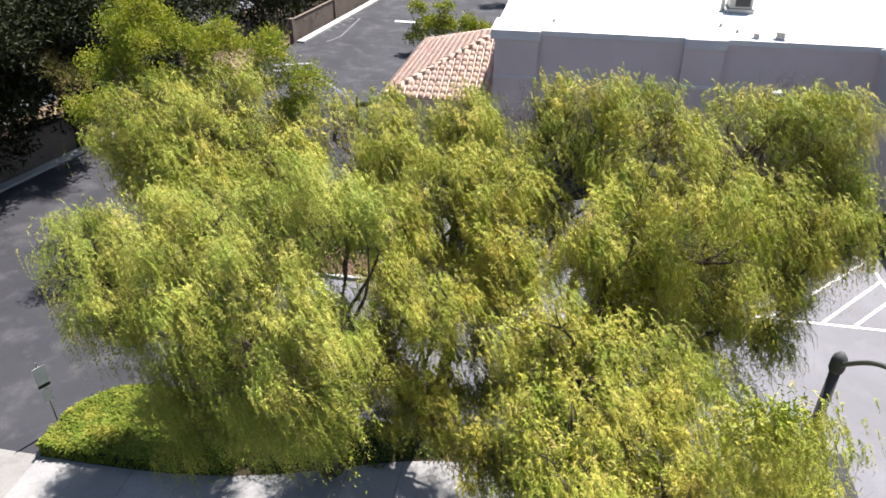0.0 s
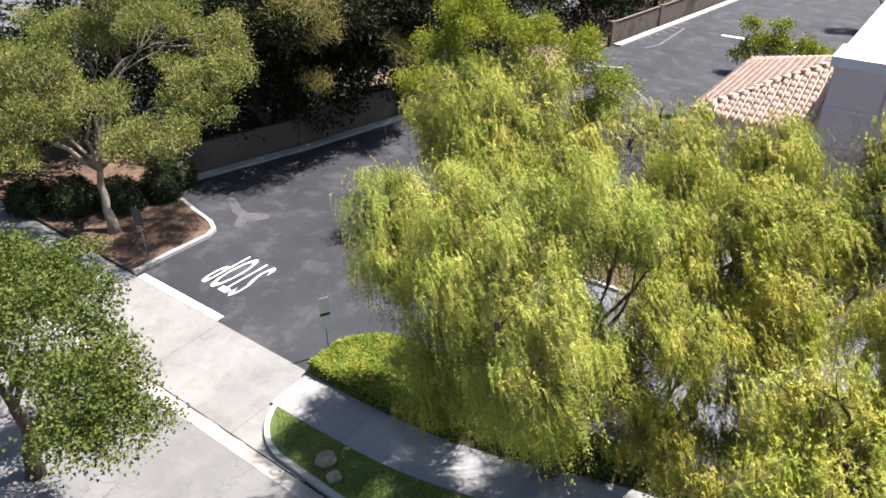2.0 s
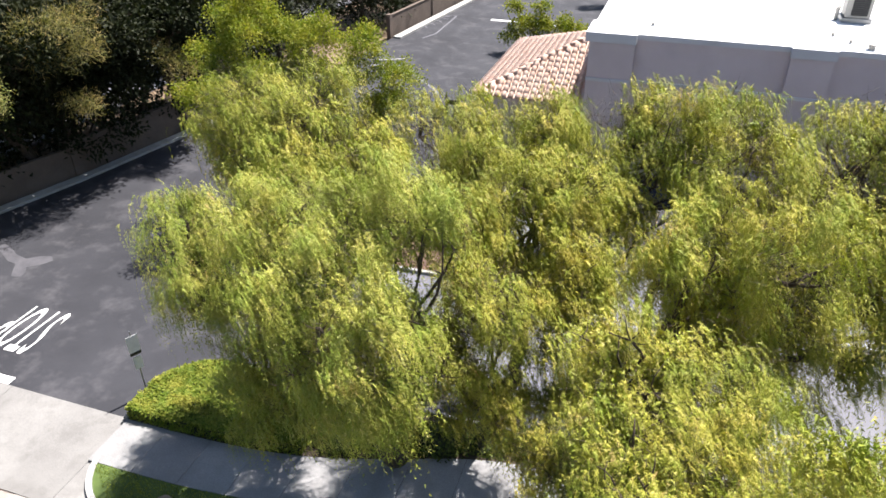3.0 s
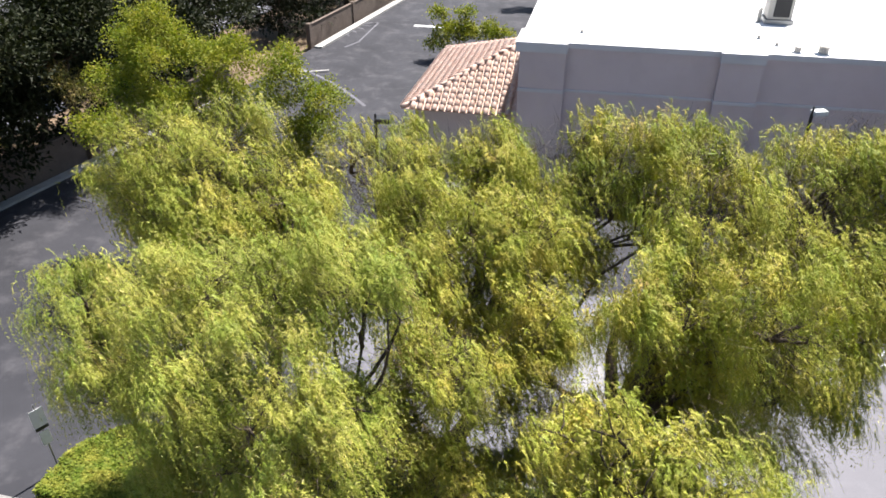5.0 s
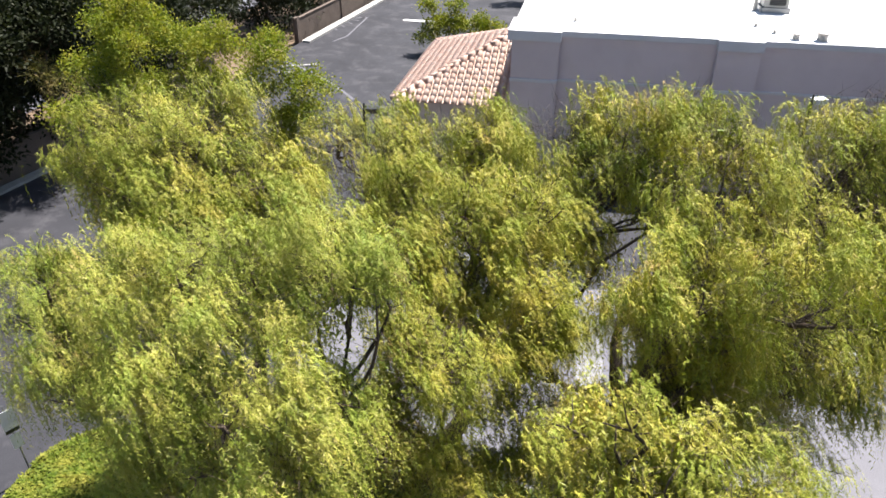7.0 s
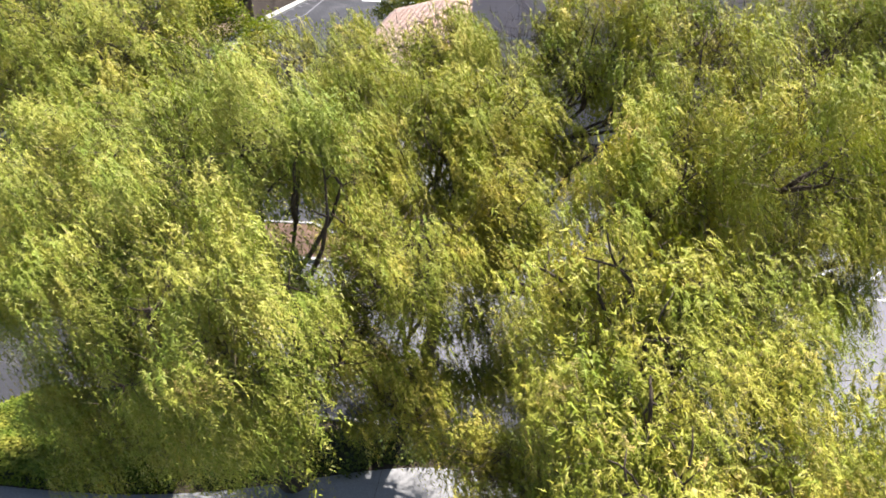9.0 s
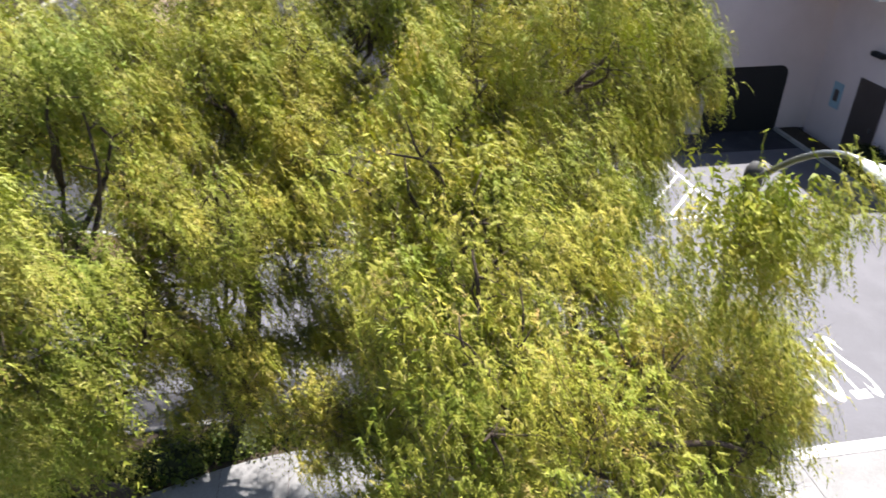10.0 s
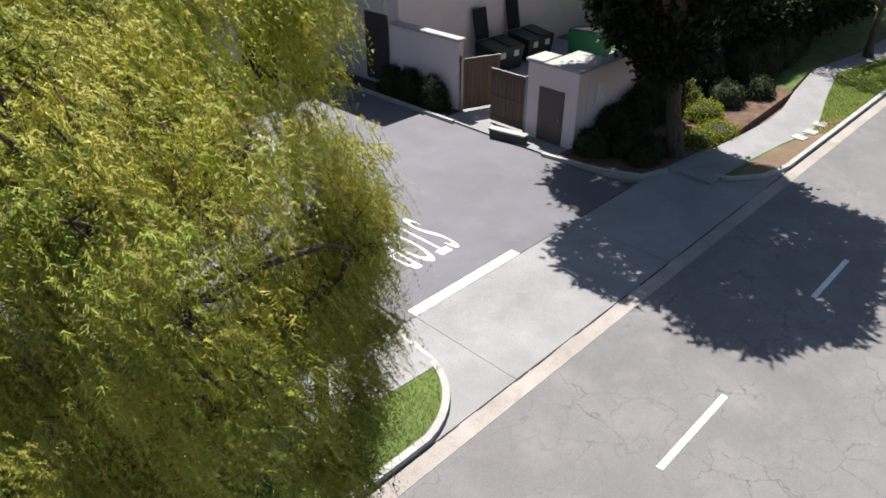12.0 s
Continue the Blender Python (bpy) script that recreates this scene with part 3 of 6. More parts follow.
def stripe(a, b, w, z):
    a, b = Vector((*a, 0)), Vector((*b, 0))
    s = (b - a).normalized().cross(Vector((0, 0, 1))) * w / 2
    return prism([(p.x, p.y) for p in (a + s, b + s, b - s, a - s)], z - 0.006, z)


hatch = thing("parking_hatching", (11, 24, 0), "white painted hatched no-parking triangle", "road marking")
for a, b in (((7.2, 22.68), (13.1, 22.68)), ((13.05, 22.7), (12.75, 27.6)), ((12.75, 27.6), (8.9, 23.6)), ((8.9, 23.6), (7.9, 22.7)), ((9.75, 22.7), (12.84, 26.12)), ((10.85, 22.7), (12.92, 24.95)), ((11.95, 22.7), (13.0, 23.8))):
    part("stripe", stripe(a, b, 0.11, 0.010), M_PAINT, hatch)
tagged(part("stall_line", stripe((-16.6, 63.5), (-10.4, 63.2), 0.5, 0.006), M_PAINT), "white painted parking line", "road marking")
tagged(part("concrete_strip", box(0.05, 0.9, 17.5, 22.3, -0.2, 0.03, 0.006), M_CONC), "narrow pale concrete strip across the asphalt", "paving")
structure("building_footpath", box(-8.0, -4.2, 25.8, 34.3, -0.3, 0.05), M_CONC, "sunlit concrete walk along the building", "footpath")
pi_ = thing("parking_island", (-9, 23, 0), "low mulched parking island with a concrete curb", "planting bed", kind="structure")
isl = [(-12.2, 22.2), (-7.4, 22.3), (-6.4, 23.0), (-8.9, 24.6), (-12.2, 24.4)]
part("mulch", prism(isl, -0.3, 0.10), M_MULCH, pi_)
part("curb_run", ribbon(isl + isl[:1], offset_line(isl + isl[:1], -0.15), -0.3, 0.14), M_CURB, pi_)


structure("asphalt_patch", prism([(-26.5, 18.35), (-25.7, 18.0), (-25.0, 17.6), (-24.5, 17.55), (-24.2, 17.1), (-23.9, 16.75), (-23.55, 16.85), (-23.6, 17.2), (-23.85, 17.45), (-23.5, 17.75), (-23.2, 18.2), (-23.5, 18.5), (-24.0, 18.35), (-24.4, 18.0), (-25.1, 18.15), (-25.7, 18.5), (-26.2, 18.65)][::-1], -0.1, 0.006), M_LOT_PATCH, "pale worn patch in the asphalt", "asphalt")
cv = thing("worn_chevrons", (-21, 61, 0), "worn white chevron stripes on the back car park", "marking", kind="structure")
for i in range(5):
    part("stripe", stripe((-22.4 + 0.3 * i, 60.4 + 0.8 * i), (-21.2 + 0.28 * i, 59.0 + 1.15 * i), 0.16, 0.012), M_LOT_OLD, cv)
for a, b in (((-22.0, 62.6), (-20.0, 63.8)), ((-20.0, 63.8), (-19.8, 57.3)), ((-19.8, 57.3), (-20.4, 55.6))):
    part("stripe", stripe(a, b, 0.16, 0.012), M_LOT_OLD, cv)
tl = thing("tyre_trace", (-17, 48, 0), "pale curved worn trace on the dark asphalt", "marking", kind="structure")
sweep = [(-22.0 + 0.9 * i, 49.6 - 0.55 * i - 0.035 * i * i) for i in range(9)]
part("trace", ribbon(offset_line(sweep, 0.22), sweep, -0.1, 0.004), M_LOT_OLD, tl)
stp = thing("stall_curb", (-20.6, 48.2, 0), "pale concrete kerb at the end of a parking bay", "curb", kind="structure")
part("curb_run", stripe((-21.9, 48.2), (-19.4, 49.3), 0.16, 0.14), M_CURB, stp)
part("curb_run", stripe((-21.5, 47.0), (-20.2, 47.2), 0.16, 0.14), M_CURB, stp)
# ---------- walls on the lot's far side ----------
def block_wall(name, a, b, height, thick, label, cap=0.06, block=(0.4, 0.2), pillars=(), plain_wall=False):
    """A wall of laid blocks with recessed joints and a cap."""
    a, b = Vector((*a, 0)), Vector((*b, 0))
    d = (b - a)
    ln = d.length
    m = Matrix.Translation(a) @ Matrix.Rotation(math.atan2(d.y, d.x), 4, "Z")
    t = thing(name, a, label, "wall", kind="structure")
    core = box(0, ln, 0.012, thick - 0.012, -0.3, height)
    core.transform(m)
    part("core", core, M_WALLBLOCK, t)
    c = box(-0.02, ln + 0.02, -0.03, thick + 0.03, height, height + cap, 0.012)
    c.transform(m)
    part("cap", c, M_WALLBLOCK, t)
    if not plain_wall:
        me = mesh_of(box(0.005, block[0] - 0.005, 0, thick, 0.005, block[1] - 0.005, 0.008), "block", M_WALLBLOCK)
        for row in range(int(height / block[1])):
            for col in range(int(ln / block[0])):
                ob = new("block", me)
                ob.parent = t
                ob.matrix_parent_inverse = Matrix.Translation(-a)
                ob.matrix_basis = m @ Matrix.Translation(((col + 0.5 * (row % 2)) * block[0] - 0.1, 0, row * block[1]))
    for s in pillars:
        p = box(s - 0.25, s + 0.25, -0.08, thick + 0.08, -0.3, height + 0.15, 0.02)
        p.transform(m)
        part("pillar", p, M_WALLBLOCK, t)
    return t


block_wall("wall_left", (-29.95, 18.9), (-28.25, 25.0), 1.5, 0.2, "brown block retaining wall beside the drive", plain_wall=True)
block_wall("wall_left_far", (-28.25, 25.0), (-24.4, 44.0), 1.75, 0.2, "brown block retaining wall beside the drive", pillars=(0.3,), plain_wall=True)
block_wall("wall_back", (-23.1, 54.9), (-20.3, 80.0), 1.7, 0.2, "tan block wall along the back car park", pillars=(0.3, 8.5), plain_wall=True)
wc = thing("wall_curb", (-28, 25, 0), "pale concrete strip at the foot of the wall", "curb", kind="structure")
line = [(-29.72, 18.85), (-28.0, 25.0), (-24.15, 44.0)]
part("curb_run", ribbon(line, offset_line(line, -0.55), -0.3, 0.13), M_CURB, wc)
line = [(-22.75, 54.9), (-21.5, 66), (-19.95, 80.0)]
part("curb_run", ribbon(line, offset_line(line, -0.7), -0.3, 0.14), M_CURB, wc)


# ---------- the building ----------
bld = thing("commercial_building", (5, 34.4, 0), "single-storey beige stucco shop building with white flat roof", "building")
H = 7.1
FOOT = [(-3.95, 34.4), (13.4, 34.4), (13.4, 32.2), (15.0, 32.2), (15.0, 30.0), (20.8, 30.0), (20.8, 25.1), (52, 25.1), (52, 75), (-3.95, 75)]
part("wall", prism(FOOT, -0.3, H - 0.25), M_STUCCO, bld)
part("roof", prism([(-3.7, 34.65), (13.15, 34.65), (13.65, 32.45), (14.8, 32.4), (15.2, 30.3), (20.6, 30.3), (21.05, 25.35), (51.8, 25.35), (51.8, 74.8), (-3.7, 74.8)], H - 0.3, H - 0.07), M_ROOF, bld)


def face_box(a, b, out, z0, z1, bevel=0.015):
    """A band standing out from a wall that runs from a to b with its outside on the right."""
    a, b = Vector((*a, 0)), Vector((*b, 0))
    d = b - a
    bm = box(0, d.length, -out, 0.02, z0, z1, bevel)
    bm.transform(Matrix.Translation(a) @ Matrix.Rotation(math.atan2(d.y, d.x), 4, "Z"))
    return bm


RUNS = list(zip(FOOT[:7], FOOT[1:8]))
for a, b in RUNS:
    e = 0.10 if b[0] > a[0] else 0.0
    part("cornice", face_box((a[0] - e, a[1]), (b[0] + e * 0, b[1]), 0.10, H - 0.25, H, 0.012), M_CORNICE, bld)
    part("cornice_step", face_box(a, b, 0.055, H - 0.42, H - 0.254, 0.01), M_STUCCO, bld)
    z = 6.25 if a[0] > 13.5 else 4.80
    part("string_course", face_box(a, b, 0.06, z, z + 0.12, 0.012), M_CORNICE, bld)
for x0, x1 in ((-3.98, -1.85), (4.88, 6.68)):
    part("pilaster", box(x0, x1, 34.10, 34.42, -0.3, H - 0.43, 0.012), M_STUCCO, bld)
    part("pilaster_cap", box(x0 - 0.05, x1 + 0.05, 34.0, 34.42, H - 0.428, H + 0.02, 0.015), M_CORNICE, bld)
    part("pilaster_band", box(x0 - 0.03, x1 + 0.03, 34.04, 34.12, 4.78, 4.94, 0.012), M_CORNICE, bld)
part("parapet_coping", box(-4.02, -3.6, 34.3, 75, H - 0.08, H + 0.015, 0.01), M_CORNICE, bld)


def arch_panel(x0, x1, y, z1, depth):
    r = 0.45
    pts = [(x0, 0), (x1, 0)] + [(x1 - r + r * math.cos(radians(g)), z1 - r + r * math.sin(radians(g))) for g in range(0, 91, 15)] + [(x0 + r + r * math.cos(radians(g)), z1 - r + r * math.sin(radians(g))) for g in range(90, 181, 15)]
    bm = bmesh.new()
    f = [bm.verts.new((x, y, z)) for x, z in pts]
    k = [bm.verts.new((x, y - depth, z)) for x, z in pts]
    bm.faces.new(f)
    bm.faces.new(k[::-1])
    for i in range(len(pts)):
        j = (i + 1) % len(pts)
        bm.faces.new((f[i], k[i], k[j], f[j]))
    bmesh.ops.recalc_face_normals(bm, faces=bm.faces[:])
    return bm


# near-black panels laid on the wall in place of shade inside two arches
part("archway_shade", arch_panel(15.6, 19.3, 30.02, 3.0, 0.03), M_DARK, bld, "flat dark panel standing in for the shade of an arched recess")
part("archway_shade", arch_panel(11.3, 13.0, 34.42, 2.5, 0.03), M_DARK, bld, "flat dark panel standing in for the shade of an arched recess")
dr = part("door", box(20.76, 20.82, 25.75, 27.4, 0.05, 3.2, 0.01), M_DOOR, bld, "dark brown service door")
part("handle", box(20.70, 20.76, 26.0, 26.06, 1.3, 1.5, 0.005), M_STEEL, dr)
part("wall_lamp", box(20.55, 20.82, 26.4, 27.1, 4.2, 4.38, 0.03), M_BLACK, bld, "dark wall lamp")
sg = part("wall_sign", box(20.755, 20.80, 28.2, 28.8, 1.5, 2.6, 0.004), M_BLUE, bld, "pale blue wall sign with a dark symbol")
part("symbol", box(20.748, 20.756, 28.35, 28.65, 1.8, 2.3, 0.002), M_DOOR, sg)
# thin panel added to carry the bounce-brightened stucco colour
part("facing", box(20.83, 51.9, 25.06, 25.12, -0.2, H - 0.43, 0.004), M_STUCCO_BOUNCE, bld, "pinkish stucco facing, its colour paler for light bounced off the refuse yard")
# slab out of view, added only to shape the shadow on the asphalt
part("shadow_overhang", box(18.65, 20.78, 25.2, 29.98, H - 0.4, H - 0.05, 0.02), M_CORNICE, bld, "unseen pale slab added above the service door to cast a shadow corner")
part("pilaster_cap", box(-4.18, -3.99, 34.0, 36.4, H - 0.43, H + 0.02, 0.015), M_CORNICE, bld)
# rooftop plant
ac = thing("rooftop_unit", (8.2, 40.6, H), "off-white rooftop air conditioner with dark grille", "air conditioner")
part("curb_base", box(7.5, 8.85, 40.0, 41.35, H - 0.08, H + 0.16, 0.01), M_STEEL, ac)
part("cabinet", box(7.6, 8.75, 40.1, 41.25, H + 0.16, H + 1.35, 0.03), M_AC, ac)
gr = part("grille", box(7.85, 8.6, 40.07, 40.11, H + 0.28, H + 1.2, 0.01), M_DARK, ac, "dark grille")
for i in range(9):
    part("slat", box(7.87, 8.58, 40.05, 40.07, H + 0.33 + i * 0.095, H + 0.365 + i * 0.095), M_POLE, gr)
part("vent_pipe", tube([(7.3, 40.5, H - 0.05), (7.3, 40.5, H + 0.5), (7.36, 40.4, H + 0.62)], [0.1, 0.1, 0.09], 12), M_AC, ac)
part("fan_ring", tube([(8.17, 40.65, H + 1.34), (8.17, 40.65, H + 1.42)], [0.42, 0.42], 20), M_STEEL, ac)
part("fan_grille", tube([(8.17, 40.65, H + 1.42), (8.17, 40.65, H + 1.425)], [0.36, 0.36], 20), M_DARK, ac, "dark fan grille")
for x, y, w in ((8.1, 35.1, 0.2), (9.15, 35.1, 0.3), (6.8, 37.1, 0.1), (7.4, 36.0, 0.1), (-1.3, 36.5, 0.1)):
    v = thing("roof_vent", (x, y, H), "small white roof vent hood", "vent", "roof vents")
    part("flange", tube([(x, y, H - 0.08), (x, y, H - 0.04)], [w * 1.3, w * 1.25], 12), M_ROOF, v)
    part("hood", tube([(x, y, H - 0.04), (x, y, H + w * 0.6), (x, y, H + w), (x, y, H + w * 1.25)], [w * 0.7, w * 0.7, w, w * 0.3], 12), M_AC, v)

# tiled porch at the building's corner: hipped roof of clay tiles
porch = thing("tiled_porch", (-7, 39, 0), "stucco porch with hipped red clay tile roof", "porch")
APEX, C0, C1 = Vector((-4.3, 40.4, 5.5)), Vector((-9.95, 34.9, 3.15)), Vector((-9.95, 45.9, 3.15))
W0, W1 = Vector((-4.0, 34.9, 3.15)), Vector((-4.0, 45.9, 3.15))
part("porch_wall", box(-9.4, -3.96, 35.5, 45.3, -0.3, 3.1), M_STUCCO, porch)
rf = bmesh.new()
vs = [rf.verts.new(v) for v in (APEX, C0, C1, W0, W1)]
for f in ((1, 0, 2), (1, 3, 0), (2, 0, 4), (1, 2, 4, 3)):
    rf.faces.new([vs[k] for k in f])
bmesh.ops.recalc_face_normals(rf, faces=rf.faces[:])
part("roof_deck", rf, M_TILE, porch)


def half_tile(r=0.165, ln=0.54, n=6):
    bm = bmesh.new()
    rows = []
    for y, rr, z in ((0, r, 0.0), (ln, r * 0.82, 0.035 - 0.035)):
        rows.append([bm.verts.new((-rr * math.cos(math.pi * i / n), y, z + rr * math.sin(math.pi * i / n))) for i in range(n + 1)])
        rows.append([bm.verts.new((-rr * 0.86 * math.cos(math.pi * i / n), y, z + rr * 0.86 * math.sin(math.pi * i / n))) for i in range(n + 1)])
    a, ai, b, bi = rows
    for i in range(n):
        bm.faces.new((a[i], b[i], b[i + 1], a[i + 1]))
        bm.faces.new((ai[i], a[i], a[i + 1], ai[i + 1]))
    bmesh.ops.recalc_face_normals(bm, faces=bm.faces[:])
    return mesh_of(bm, "roof_tile", M_TILE, True)


TILE = half_tile()


def tile_face(a, b, top, single):
    """Rows of tiles on the triangle a, b (eave) and top."""
    e = (b - a).normalized()
    n = (b - a).cross(top - a).normalized()
    if n.z < 0:
        n = -n
    u = n.cross(e)
    if u.z < 0:
        u = -u
    width, hgt = (b - a).length, (top - a).dot(u)
    apex_at = (top - a).dot(e)
    rng = random.Random(4)
    joined = bmesh.new()
    right = u.cross(n)
    for c in range(int(width / 0.375)):
        s = (c + 0.5) * 0.375
        for r in range(int(hgt / 0.44) + 1):
            h = r * 0.44
            lim0, lim1 = apex_at * (h + 0.25) / hgt, width - (width - apex_at) * (h + 0.25) / hgt
            if not lim0 < s < lim1:
                continue
            o = a + e * (s + rng.uniform(-0.012, 0.012)) + u * (h - 0.08 + rng.uniform(-0.015, 0.015)) + n * (0.03 + 0.012 * (r % 2))
            m = Matrix((right, u, n)).transposed().to_4x4()
            m.translation = o
            if single:
                ob = new("roof_tile", TILE)
                ob.parent = porch
                ob.matrix_parent_inverse = Matrix.Translation(-porch.location)
                ob.matrix_basis = m
            else:
                me = TILE.copy()
                me.transform(m)
                joined.from_mesh(me)
                bpy.data.meshes.remove(me)
    return joined


tile_face(C0, W0, APEX, True).free()
tagged(part("far_tiles", tile_face(C1, C0, APEX, False), M_TILE, porch, smooth=True), kind="stuff")
hip = bmesh.new()
for p, q in ((C0, APEX), (C1, APEX)):
    k = 17
    for i in range(k):
        a, b = p.lerp(q, i / k), p.lerp(q, (i + 1.15) / k)
        tube([a + Vector((0, 0, 0.09)), b + Vector((0, 0, 0.06))], [0.13, 0.10], 8, hip)
part("ridge_tiles", hip, M_TILE, porch, smooth=True)

# ---------- refuse enclosure ----------
enc = thing("refuse_enclosure", (21, 19, 0), "stucco refuse enclosure with pale coping and wooden gates", "enclosure")
EH = 3.1
for name, b in (("side_wall", (20.35, 20.65, 20.95, 25.1)), ("front_wall", (20.40, 21.0, 15.0, 17.35)), ("long_wall", (21.0, 33.0, 15.0, 15.3))):
    part(name, box(*b, -0.3, EH - 0.1, 0.015), M_STUCCO, enc)
for b in ((20.27, 20.73, 20.87, 25.1), (20.32, 21.5, 16.6, 17.43), (22.56, 33.0, 14.92, 15.42)):
    part("coping", box(*b, EH - 0.098, EH + 0.03, 0.02), M_CURB, enc)
part("pier_top", box(20.32, 22.55, 14.92, 16.59, EH - 0.098, EH + 0.0, 0.02), M_CURB, enc)
ed = part("side_door", box(20.36, 20.42, 15.58, 16.74, 0.05, 2.15, 0.01), M_DOOR, enc, "brown steel door")
part("handle", box(20.31, 20.36, 15.7, 15.75, 1.0, 1.15, 0.005), M_STEEL, ed)
part("notice", box(21.55, 22.15, 14.965, 14.995, 1.6, 2.35, 0.004), M_LABEL, enc, "pale metal notice plate")
structure("refuse_slab", box(19.42, 33, 15.05, 25.0, -0.3, 0.03), M_CONC, "stained concrete slab of the refuse yard", "paving")


def gate(a, b, height):
    """A gate of upright boards in a steel frame."""
    a, b = Vector((*a, 0)), Vector((*b, 0))
    d = b - a
    m = Matrix.Translation(a) @ Matrix.Rotation(math.atan2(d.y, d.x), 4, "Z")
    t = thing("wooden_gate", a, "brown board gate of the refuse yard, ajar", "gate", "yard gates")
    n = 9
    w = d.length / n
    for i in range(n):
        bd = box(i * w + 0.006, (i + 1) * w - 0.006, -0.02, 0.02, 0.14, height - 0.03 + 0.012 * (i % 3), 0.006)
        bd.transform(m)
        part("board", bd, M_WOOD, t)
    for z in (0.3, height * 0.5, height - 0.3):
        r = box(0, d.length, 0.02, 0.06, z, z + 0.09, 0.008)
        r.transform(m)
        part("rail", r, M_WOOD, t)
    tp = box(-0.02, d.length + 0.02, -0.035, 0.035, height, height + 0.03, 0.006)
    tp.transform(m)
    part("top_rail", tp, M_CURB, t, "pale metal top rail")
    ps = box(-0.1, 0.02, -0.06, 0.06, -0.1, height + 0.1, 0.01)
    ps.transform(m)
    part("post", ps, M_STEEL, t)


gate((20.45, 20.8), (22.15, 20.2), 2.3)
gate((20.45, 17.42), (20.45, 19.2), 2.3)


def dumpster(x, y, rot, body, label, lid_up):
    t = thing("dumpster", (x, y, 0), label, "dumpster", "dumpsters")
    m = pose(x, y, 0.12, 0, 0, rot)
    b = bmesh.new()
    w, dp, h = 1.9, 1.3, 1.25
    pts = [(-w / 2, -dp / 2, 0), (w / 2, -dp / 2, 0), (w / 2, dp / 2, 0), (-w / 2, dp / 2, 0), (-w / 2 - 0.03, -dp / 2 - 0.18, h * 0.85), (w / 2 + 0.03, -dp / 2 - 0.18, h * 0.85), (w / 2 + 0.03, dp / 2 + 0.05, h), (-w / 2 - 0.03, dp / 2 + 0.05, h)]
    v = [b.verts.new(p) for p in pts]
    for f in ((3, 2, 1, 0), (4, 5, 6, 7), (0, 1, 5, 4), (1, 2, 6, 5), (2, 3, 7, 6), (3, 0, 4, 7)):
        b.faces.new([v[k] for k in f])
    r = bmesh.ops.inset_individual(b, faces=[b.faces[:][1]], thickness=0.05)
    for f in b.faces:
        if f.normal.z > 0.8 and f.calc_area() < w * dp * 0.98 and f.calc_center_median().z > h * 0.8 and len(f.verts) == 4 and f.calc_area() > 1.2:
            for q in f.verts:
                q.co.z -= 0.55
            break
    b.transform(m)
    body_part = part("body", b, body, t)
    for sx in (-1, 1):
        c = box(sx * (w / 2 + 0.06) - 0.05, sx * (w / 2 + 0.06) + 0.05, -0.5, 0.5, 0.6, 0.78, 0.01)
        c.transform(m)
        part("fork_pocket", c, body, t)
        s = box(sx * 0.45 - 0.16, sx * 0.45 + 0.16, -dp / 2 - 0.17, -dp / 2 - 0.13, 0.62, 0.9, 0.003)
        s.transform(m @ Matrix.Rotation(radians(0), 4, "X"))
        part("sticker", s, M_LABEL, t, "white paper sticker")
        k = tube([(sx * 0.7, -0.4, -0.12), (sx * 0.7, -0.4, 0.02)], [0.07, 0.07], 10)
        k.transform(m)
        part("caster", k, M_BLACK, t)
    for sx in (-1, 1):
        ld = box(sx * w / 4 - w / 4 + 0.02, sx * w / 4 + w / 4 - 0.02, -0.03, 0.03, 0, 1.5, 0.02)
        ang = -12 if (lid_up == sx or lid_up == 2) else 97
        ld.transform(m @ Matrix.Translation((0, dp / 2 + 0.06, h + 0.03)) @ Matrix.Rotation(radians(ang), 4, "X"))
        part("lid", ld, M_BLACK, t, "black plastic lid")
    return t


dumpster(26.3, 23.75, -6, M_BINBODY, "dark green steel dumpster with one lid thrown open", -1)
dumpster(29.0, 23.9, -3, M_BINBODY, "dark green steel dumpster with one lid thrown open", -1)
dumpster(31.5, 21.8, 100, M_GREENBIN, "bright green steel dumpster by the yard wall", 0)

# dark block with a pale top in place of the gate's shadow on concrete
pl = thing("gate_shadow_block", (19.4, 17.6, 0), "low block with pale top, its dark sides standing in for the gate's shadow", "curb")
for nm, z0, z1, ex, mt in (("shadow_block_base", -0.1, 0.33, 0.0, M_POLE), ("shadow_block_cap", 0.332, 0.40, 0.04, M_CURB)):
    q = box(-ex, 1.55 + ex, -0.15 - ex, 0.15 + ex, z0, z1, 0.012)
    q.transform(pose(19.35, 18.2, 0, 0, 0, -79))
    part(nm, q, mt, pl)

# ---------- street lamp, other lamps, signs ----------
sl = thing("street_lamp", (4.48, 9.42, 0), "dark concrete street lamp with curved steel arm", "street lamp")
part("pole", tube([(4.48, 9.42, -0.1), (4.48, 9.42, 4), (4.48, 9.42, 8.35)], [0.135, 0.11, 0.082], 14), M_POLE, sl, smooth=True)
cp = tube([(4.48, 9.42, 8.32), (4.48, 9.42, 8.38), (4.48, 9.42, 8.52), (4.48, 9.42, 8.6), (4.48, 9.42, 8.68)], [0.10, 0.118, 0.118, 0.105, 0.045], 14)
part("pole_cap", cp, M_POLE, sl, smooth=True)
armp = [(4.48 + 0.34 * s, 9.42 - 1.3 * s, 8.42 + 0.92 * math.sin(s * 1.75) * 0.88) for s in np.linspace(0, 1, 12)]
part("arm", tube(armp, [0.04] * 12, 10), M_STEEL, sl, "curved galvanised arm", smooth=True)
hx, hy, hz = armp[-1]
